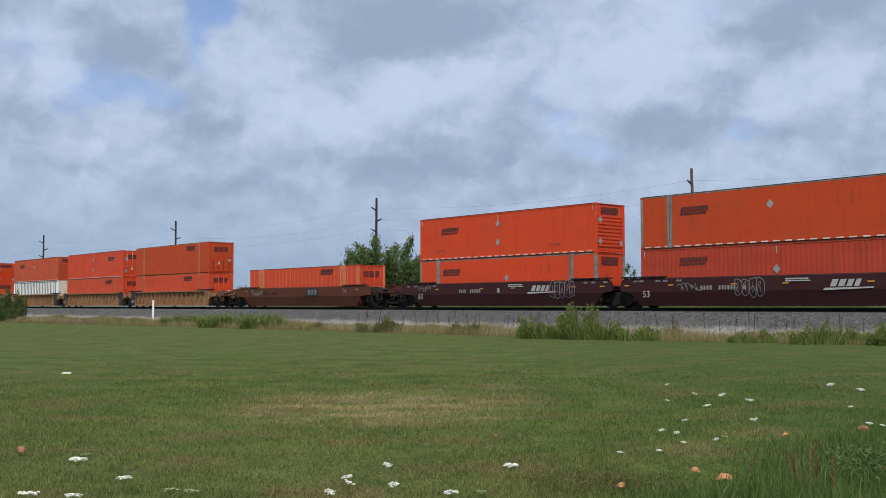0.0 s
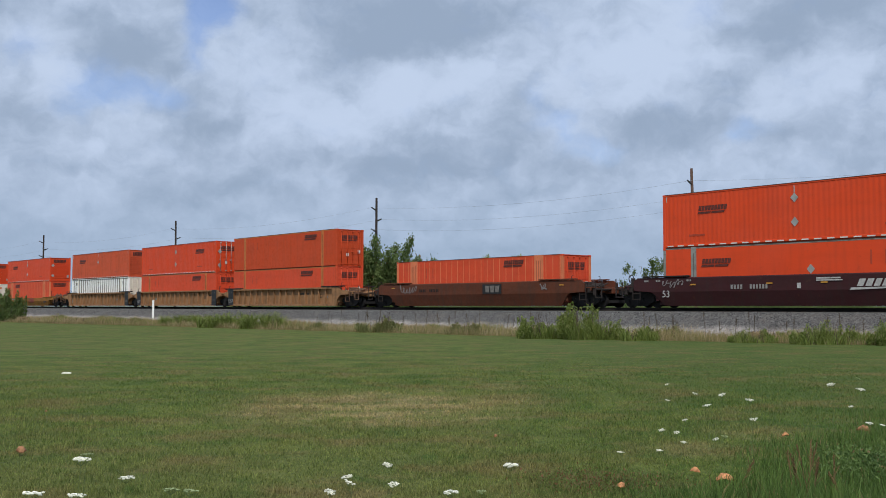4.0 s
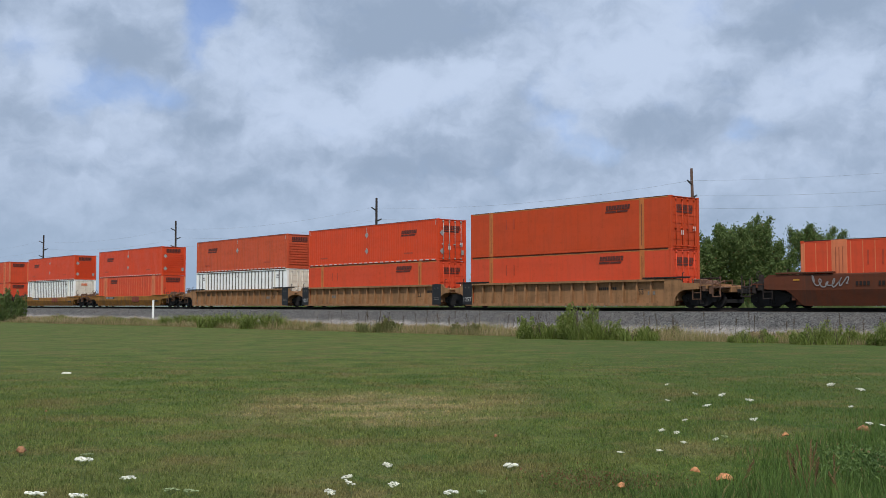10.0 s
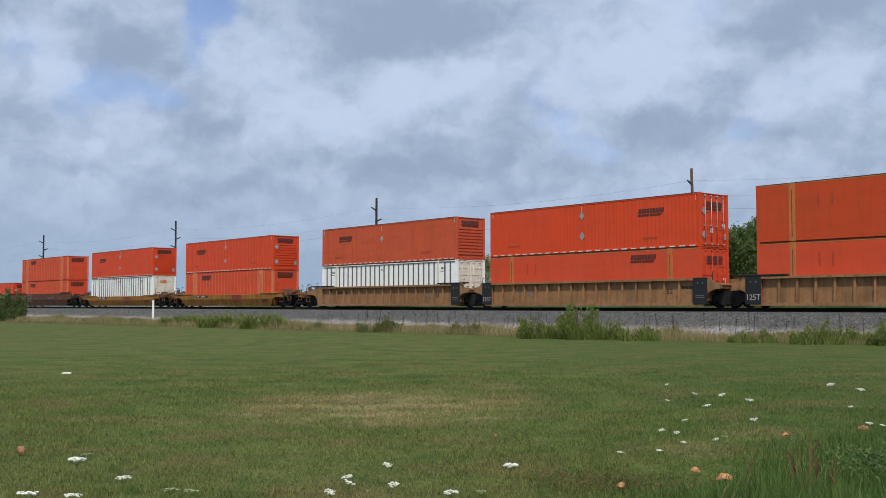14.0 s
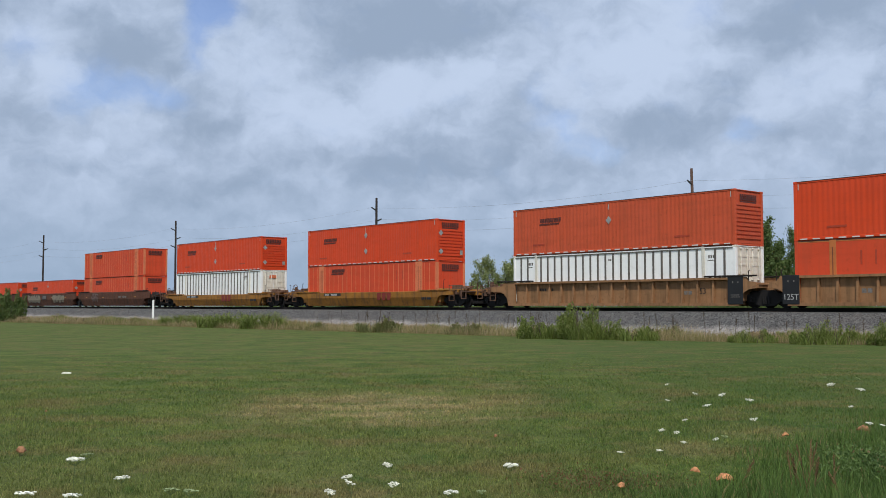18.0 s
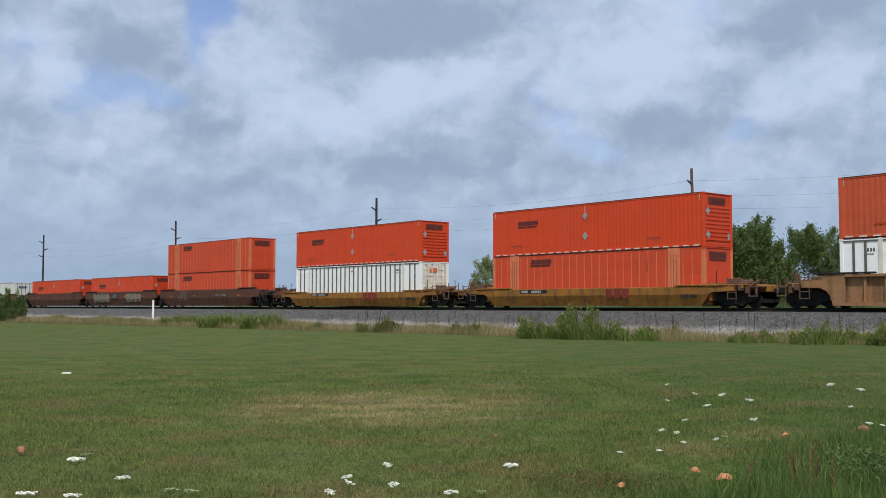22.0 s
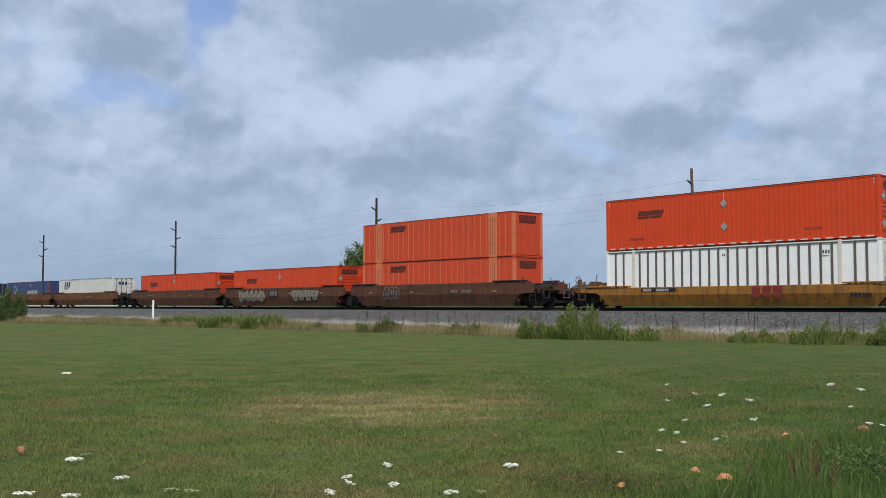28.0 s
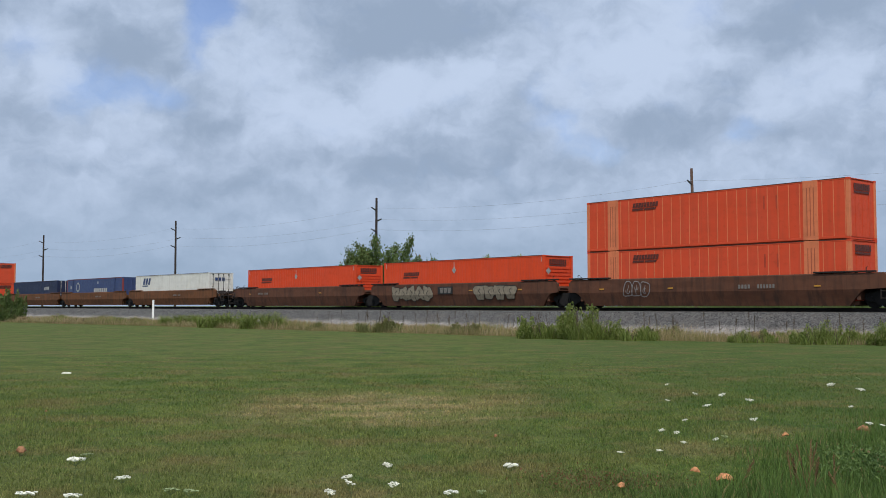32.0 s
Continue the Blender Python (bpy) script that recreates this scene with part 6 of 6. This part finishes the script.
def lace_flower(x, y, z, width, seed, mat, label):
    """A white lace flower: a thin stem and a flat head of many small florets."""
    rng = random.Random(seed)
    t = thing("lace_flower", label, "flower", "lace flowers on the lawn")
    t.matrix_basis = pose(x, y, 0)
    bend = rng.uniform(-0.04, 0.04)
    bm = bmesh.new()
    rod(bm, (0, 0, -0.02), (bend, 0.01, z * 0.5), 0.0015, 0.0014, 5)
    rod(bm, (bend, 0.01, z * 0.5), (0, 0, z - width * 0.28), 0.0014, 0.0012, 5)
    for k in range(9):
        a = k * 0.698
        rod(bm, (0, 0, z - width * 0.28), (width * 0.33 * math.cos(a), width * 0.33 * math.sin(a), z - 0.004), 0.0011, 0.0009, 4)
    part("stem", bm, GREEN_STEM, t)
    bm = bmesh.new()
    near = y < 6
    tilt = Matrix.Rotation(radians(rng.uniform(-5, 5) if near else rng.uniform(-22, 22)), 4, "Y") @ Matrix.Rotation(radians(rng.uniform(-6, 0) if near else rng.uniform(2, 16)), 4, "X")
    for k in range(17):
        r = width * 0.45 * math.sqrt((k + 0.3) / 17) * rng.uniform(0.85, 1.2)
        a = k * 2.39996 + rng.uniform(-0.3, 0.3)
        c = Vector((r * math.cos(a), r * math.sin(a), 0.07 * width * (1 - (2 * r / width) ** 2) + rng.uniform(-0.02, 0.04) * width))
        for j in range(5):
            p = Matrix.Translation((0, 0, z)) @ tilt @ (c + Vector((rng.uniform(-1, 1), rng.uniform(-1, 1), rng.uniform(-0.3, 0.6))) * width * 0.075)
            q = width * rng.uniform(0.055, 0.085)
            bmesh.ops.create_cone(bm, cap_ends=True, segments=5, radius1=q * 0.5, radius2=q, depth=q * 0.7, matrix=Matrix.Translation(p))
    part("umbel", bm, mat, t)
    return t


def dead_leaf(x, y, z, size, mat, label, seed):
    rng = random.Random(seed)
    bm = bmesh.new()
    n, m = 9, 6
    grid = []
    for i in range(n):
        u = i / (n - 1) * 2 - 1
        wd = math.sqrt(max(0.0, 1 - u * u)) * 0.72 * (1 + 0.15 * math.sin(6 * u + seed))
        row = []
        for j in range(m):
            q = j / (m - 1) * 2 - 1
            row.append(bm.verts.new((u * size / 2, q * wd * size / 2, size * (0.42 * (1 - u * u) * (1 - 0.8 * q * q) + 0.07 * rng.uniform(-1, 1)))))
        grid.append(row)
    for i in range(n - 1):
        for j in range(m - 1):
            bm.faces.new((grid[i][j], grid[i + 1][j], grid[i + 1][j + 1], grid[i][j + 1]))
    bmesh.ops.remove_doubles(bm, verts=bm.verts[:], dist=0.0005)
    bmesh.ops.solidify(bm, geom=bm.faces[:], thickness=0.0015)
    ob = mesh_thing("dead_leaf", mesh_of(bm, "dead_leaf", mat, True), label, "leaf", "dead leaves in the grass")
    ob.matrix_basis = pose(x, y, z, rng.uniform(-20, 10), rng.uniform(-15, 15), rng.uniform(0, 360))
    return ob


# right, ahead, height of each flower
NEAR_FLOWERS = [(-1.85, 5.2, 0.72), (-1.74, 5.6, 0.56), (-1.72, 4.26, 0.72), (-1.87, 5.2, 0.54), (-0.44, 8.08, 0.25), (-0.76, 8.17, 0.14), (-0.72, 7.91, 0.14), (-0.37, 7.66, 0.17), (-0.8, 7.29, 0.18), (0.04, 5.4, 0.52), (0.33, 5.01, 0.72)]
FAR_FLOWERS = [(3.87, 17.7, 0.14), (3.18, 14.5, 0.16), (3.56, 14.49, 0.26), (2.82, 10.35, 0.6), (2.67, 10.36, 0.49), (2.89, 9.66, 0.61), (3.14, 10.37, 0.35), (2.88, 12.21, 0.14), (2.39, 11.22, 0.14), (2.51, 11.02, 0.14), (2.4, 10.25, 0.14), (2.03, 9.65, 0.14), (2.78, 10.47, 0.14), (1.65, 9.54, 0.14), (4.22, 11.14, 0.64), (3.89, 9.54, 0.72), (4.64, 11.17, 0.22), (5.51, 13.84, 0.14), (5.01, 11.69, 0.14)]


def build_small_things():
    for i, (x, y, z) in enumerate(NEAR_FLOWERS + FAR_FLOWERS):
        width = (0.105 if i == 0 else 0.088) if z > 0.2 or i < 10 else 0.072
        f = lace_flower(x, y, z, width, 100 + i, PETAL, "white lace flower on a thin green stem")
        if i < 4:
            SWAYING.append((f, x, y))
    for i, (x, y, z) in enumerate(((-1.84, 5.3, 0.73), (-1.27, 4.8, 0.64), (-1.13, 4.6, 0.67), (0.27, 7.3, 0.18), (5.6, 15.0, 0.45), (6.05, 14.9, 0.44), (3.02, 11.0, 0.1))):
        lace_flower(x, y, z, 0.075, 160 + i, GREEN_HEAD, "closed greenish lace flower gone to seed")
    dead_leaf(2.39, 8.72, 0.02, 0.17, LEAF_ORANGE, "large curled orange dead leaf in tall grass", 1)
    for i, (x, y, sz) in enumerate(((1.44, 8.30, 0.10), (2.22, 9.05, 0.10), (3.84, 11.5, 0.11))):
        dead_leaf(x, y, 0.045, sz * 0.9, LEAF_ORANGE, "small orange dead leaf in the grass", 5 + i)
    for i, (x, y, sz) in enumerate(((-4.25, 10.35, 0.13), (0.59, 11.5, 0.06), (4.92, 12.0, 0.17), (-5.5, 14.2, 0.05))):
        dead_leaf(x, y, 0.04, sz, LEAF_RUSSET, "small russet dead leaf in the grass", 12 + i)
    # flat pale scrap far out on the lawn
    bm = bmesh.new()
    prism(bm, [(-0.10, 0.0), (0.09, 0.0), (0.105, 0.012), (0.05, 0.03), (-0.07, 0.034), (-0.105, 0.016)], -0.035, 0.035)
    mesh_thing("paper_scrap", mesh_of(bm, "paper_scrap", PETAL), "crumpled white scrap lying on the lawn", "litter", at=pose(-8.23, 22.36, 0.02, 0, 0, 8))
    # white marker post by the track
    post = thing("marker_post", "slim white marker post beside the railway", "marker post")
    p = along(-87.9, -6.0)
    post.matrix_basis = pose(p.x, p.y, 0.0, 0, 0, -10)
    bm = bmesh.new()
    box(bm, -0.095, 0.095, -0.035, 0.035, -0.1, 1.98, 0.02)
    part("post", bm, WHITE, post)
    bm = bmesh.new()
    box(bm, -0.1, 0.1, -0.04, 0.04, 1.98, 2.03, 0.015)
    part("cap", bm, WHITE, post)
    # coarse dry seed stalks and low russet weeds in the uncut corner
    rng = random.Random(9)
    kinds = []
    for k in range(3):
        bm = bmesh.new()
        h = 0.30 + 0.09 * k
        rod(bm, (0, 0, -0.02), (0.03, 0, h), 0.0030, 0.0018, 5)
        for j in range(26):
            t = 0.66 + 0.34 * j / 26
            q, q2 = rng.uniform(-0.008, 0.008), rng.uniform(-0.006, 0.006)
            box(bm, 0.03 * t - 0.0025 + q, 0.03 * t + 0.0025 + q, q2 - 0.0025, q2 + 0.0025, h * t - 0.005, h * t + 0.006)
        for j in range(3):
            t, a = 0.45 + 0.15 * j, rng.uniform(0, 6.283)
            rod(bm, (0.03 * t, 0, h * t), (0.03 * t + 0.05 * math.cos(a), 0.05 * math.sin(a), h * t + 0.08), 0.0028, 0.0015, 4)
        ob = thing("dock_stalk", "dry brown dock seed stalk in tall grass", "weed", "dry dock stalks")
        part("stem", bm, DOCK, ob)
        kinds.append(ob)
    for i in range(11):
        m = pose(rng.uniform(2.35, 3.05), rng.uniform(7.6, 8.3), 0, rng.uniform(-16, 16), rng.uniform(-28, 24), rng.uniform(0, 360))
        if i < 3:
            kinds[i].matrix_basis = m
        else:
            copy_thing(kinds[i % 3], m)
    g = np.random.default_rng(4)
    n = 1300
    c = np.stack([1.27 + g.normal(0, 0.30, n), 8.45 + g.normal(0, 0.28, n), 0.02 + g.random(n) * 0.11], 1)
    v, f = leaf_quads(g, c, 0.024, 0.011, 0.2)
    mesh_thing("russet_weeds", from_arrays("russet_weeds", v, f, leaf_material("russet_green_leaves", (0.08, 0.10, 0.03), (0.22, 0.15, 0.07), (0.26, 0.11, 0.06), 0.25)), "low russet and green broad-leaved weeds", "weeds", kind="stuff")
    n = 5000
    x = 3.85 + g.normal(0, 0.26, n)
    y = 8.7 + g.normal(0, 0.45, n)
    c = np.stack([x, y, 0.02 + g.random(n) ** 1.5 * 0.2], 1)
    v, f = leaf_quads(g, c, 0.045, 0.018, 0.5)
    mesh_thing("leafy_weeds", from_arrays("leafy_weeds", v, f, leaf_material("dark_weed_leaves", (0.022, 0.055, 0.012), (0.16, 0.24, 0.07))), "leafy dark green weeds among tall grass", "weeds", kind="stuff")


build_small_things()



# ---- a bird that crosses the sky ----
FEATHER = plain("dark_grey_feathers", (0.035, 0.036, 0.042), 0.8, 0, 0.4, 12.0)
BIRD = []


def build_bird():
    bird = thing("bird", "dark grey bird flying with banked wings", "bird")
    bm = bmesh.new()
    for x0, r0, x1, r1 in ((-0.17, 0.018, -0.08, 0.045), (-0.08, 0.045, 0.04, 0.055), (0.04, 0.055, 0.13, 0.034)):
        rod(bm, (x0, 0, 0), (x1, 0, 0.005), r0, r1, 10)
    part("body", bm, FEATHER, bird, smooth=True)
    bm = bmesh.new()
    bmesh.ops.create_uvsphere(bm, u_segments=10, v_segments=8, radius=0.035, matrix=Matrix.Translation((0.155, 0, 0.012)))
    part("head", bm, FEATHER, bird, smooth=True)
    bm = bmesh.new()
    rod(bm, (0.18, 0, 0.008), (0.215, 0, 0.0), 0.012, 0.002, 6)
    part("beak", bm, BLACK, bird)
    bm = bmesh.new()
    section(bm, [(-0.02, -0.004), (0.02, -0.004), (0.02, 0.004), (-0.02, 0.004)], -0.16, -0.1)
    for v in bm.verts:
        if v.co.x < -0.12:
            v.co.x -= 0.12
            v.co.y *= 2.4
    part("tail", bm, FEATHER, bird)
    for sy in (-1, 1):
        bm = bmesh.new()
        # thin pointed wing, thicker at its leading edge
        outline = [(0.07, 0.0), (0.085, 0.14), (0.05, 0.25), (-0.05, 0.40), (-0.045, 0.26), (-0.06, 0.12), (-0.06, 0.0)]
        low = [bm.verts.new((x, sy * y, -0.004)) for x, y in outline]
        top = [bm.verts.new((x, sy * y, 0.006 if x > 0 else -0.002)) for x, y in outline]
        n = len(outline)
        bm.faces.new(low)
        bm.faces.new(top[::-1])
        for i in range(n):
            bm.faces.new((low[i], top[i], top[(i + 1) % n], low[(i + 1) % n]))
        bmesh.ops.recalc_face_normals(bm, faces=bm.faces[:])
        BIRD.append((part("wing", bm, FEATHER, bird, at=(0, sy * 0.035, 0.02)), sy))
    BIRD.append((bird, 0))


build_bird()
# ---- movement ----
def motions():
    times = [2.0 * k for k in range(17)]
    for ob, s, z, off in TRAIN:
        walk(ob, [(t, on_track(s + travel(t), off, RAIL_TOP + z)) for t in times])
    steps = [0.1 * k for k in range(321)]
    turns = [(t, math.degrees(travel(t) / WHEEL_R) % 360) for t in steps]
    for wheel, dx in WHEELS:
        walk(wheel, [(t, pose(dx, 0, WHEEL_R, 0, a, 0)) for t, a in turns])

    # near flowers swing in the wind
    gusts = ((0, 0.0), (3, 1.2), (6, 2.1), (9, 2.5), (13, 0.0), (16, -0.6), (19, -1.2), (23, -0.7), (28, -1.6), (32, -0.8))
    for f, x, y in SWAYING:
        walk(f, [(t, pose(x, y, 0, 0, a, 0)) for t, a in gusts])

    # the bird: seconds, right, ahead, up
    flight = ((0.0, 6.0, 85.0, 0.16), (23.3, 6.0, 85.0, 0.16), (23.7, 4.6, 85.0, 1.3), (24.0, 1.9, 85.0, 3.6), (24.4, -3.98, 85.0, 7.96), (24.7, -7.5, 85.0, 10.96), (24.8, -8.17, 85.0, 12.01), (24.9, -9.41, 85.0, 12.96), (25.0, -10.69, 85.0, 13.63), (25.1, -12.36, 85.0, 14.49), (25.2, -14.18, 85.0, 15.11), (25.3, -15.75, 85.0, 15.16), (25.4, -17.79, 85.0, 14.87), (25.5, -19.59, 85.0, 14.49), (26.5, -36.6, 85.0, 13.5), (29.0, -79.1, 85.0, 14.0), (32.0, -130.1, 85.0, 16.0))
    for ob, sy in BIRD:
        if sy == 0:
            walk(ob, [(t, pose(x, y, z, 58, 0, 158)) for t, x, y, z in flight])
        else:
            beats = [0.0] + [24.0 + 0.1 * k for k in range(28)] + [32.0]
            walk(ob, [(t, pose(0, sy * 0.035, 0.02, sy * (26 if k % 2 else -14), 0, 0)) for k, t in enumerate(beats)])


motions()
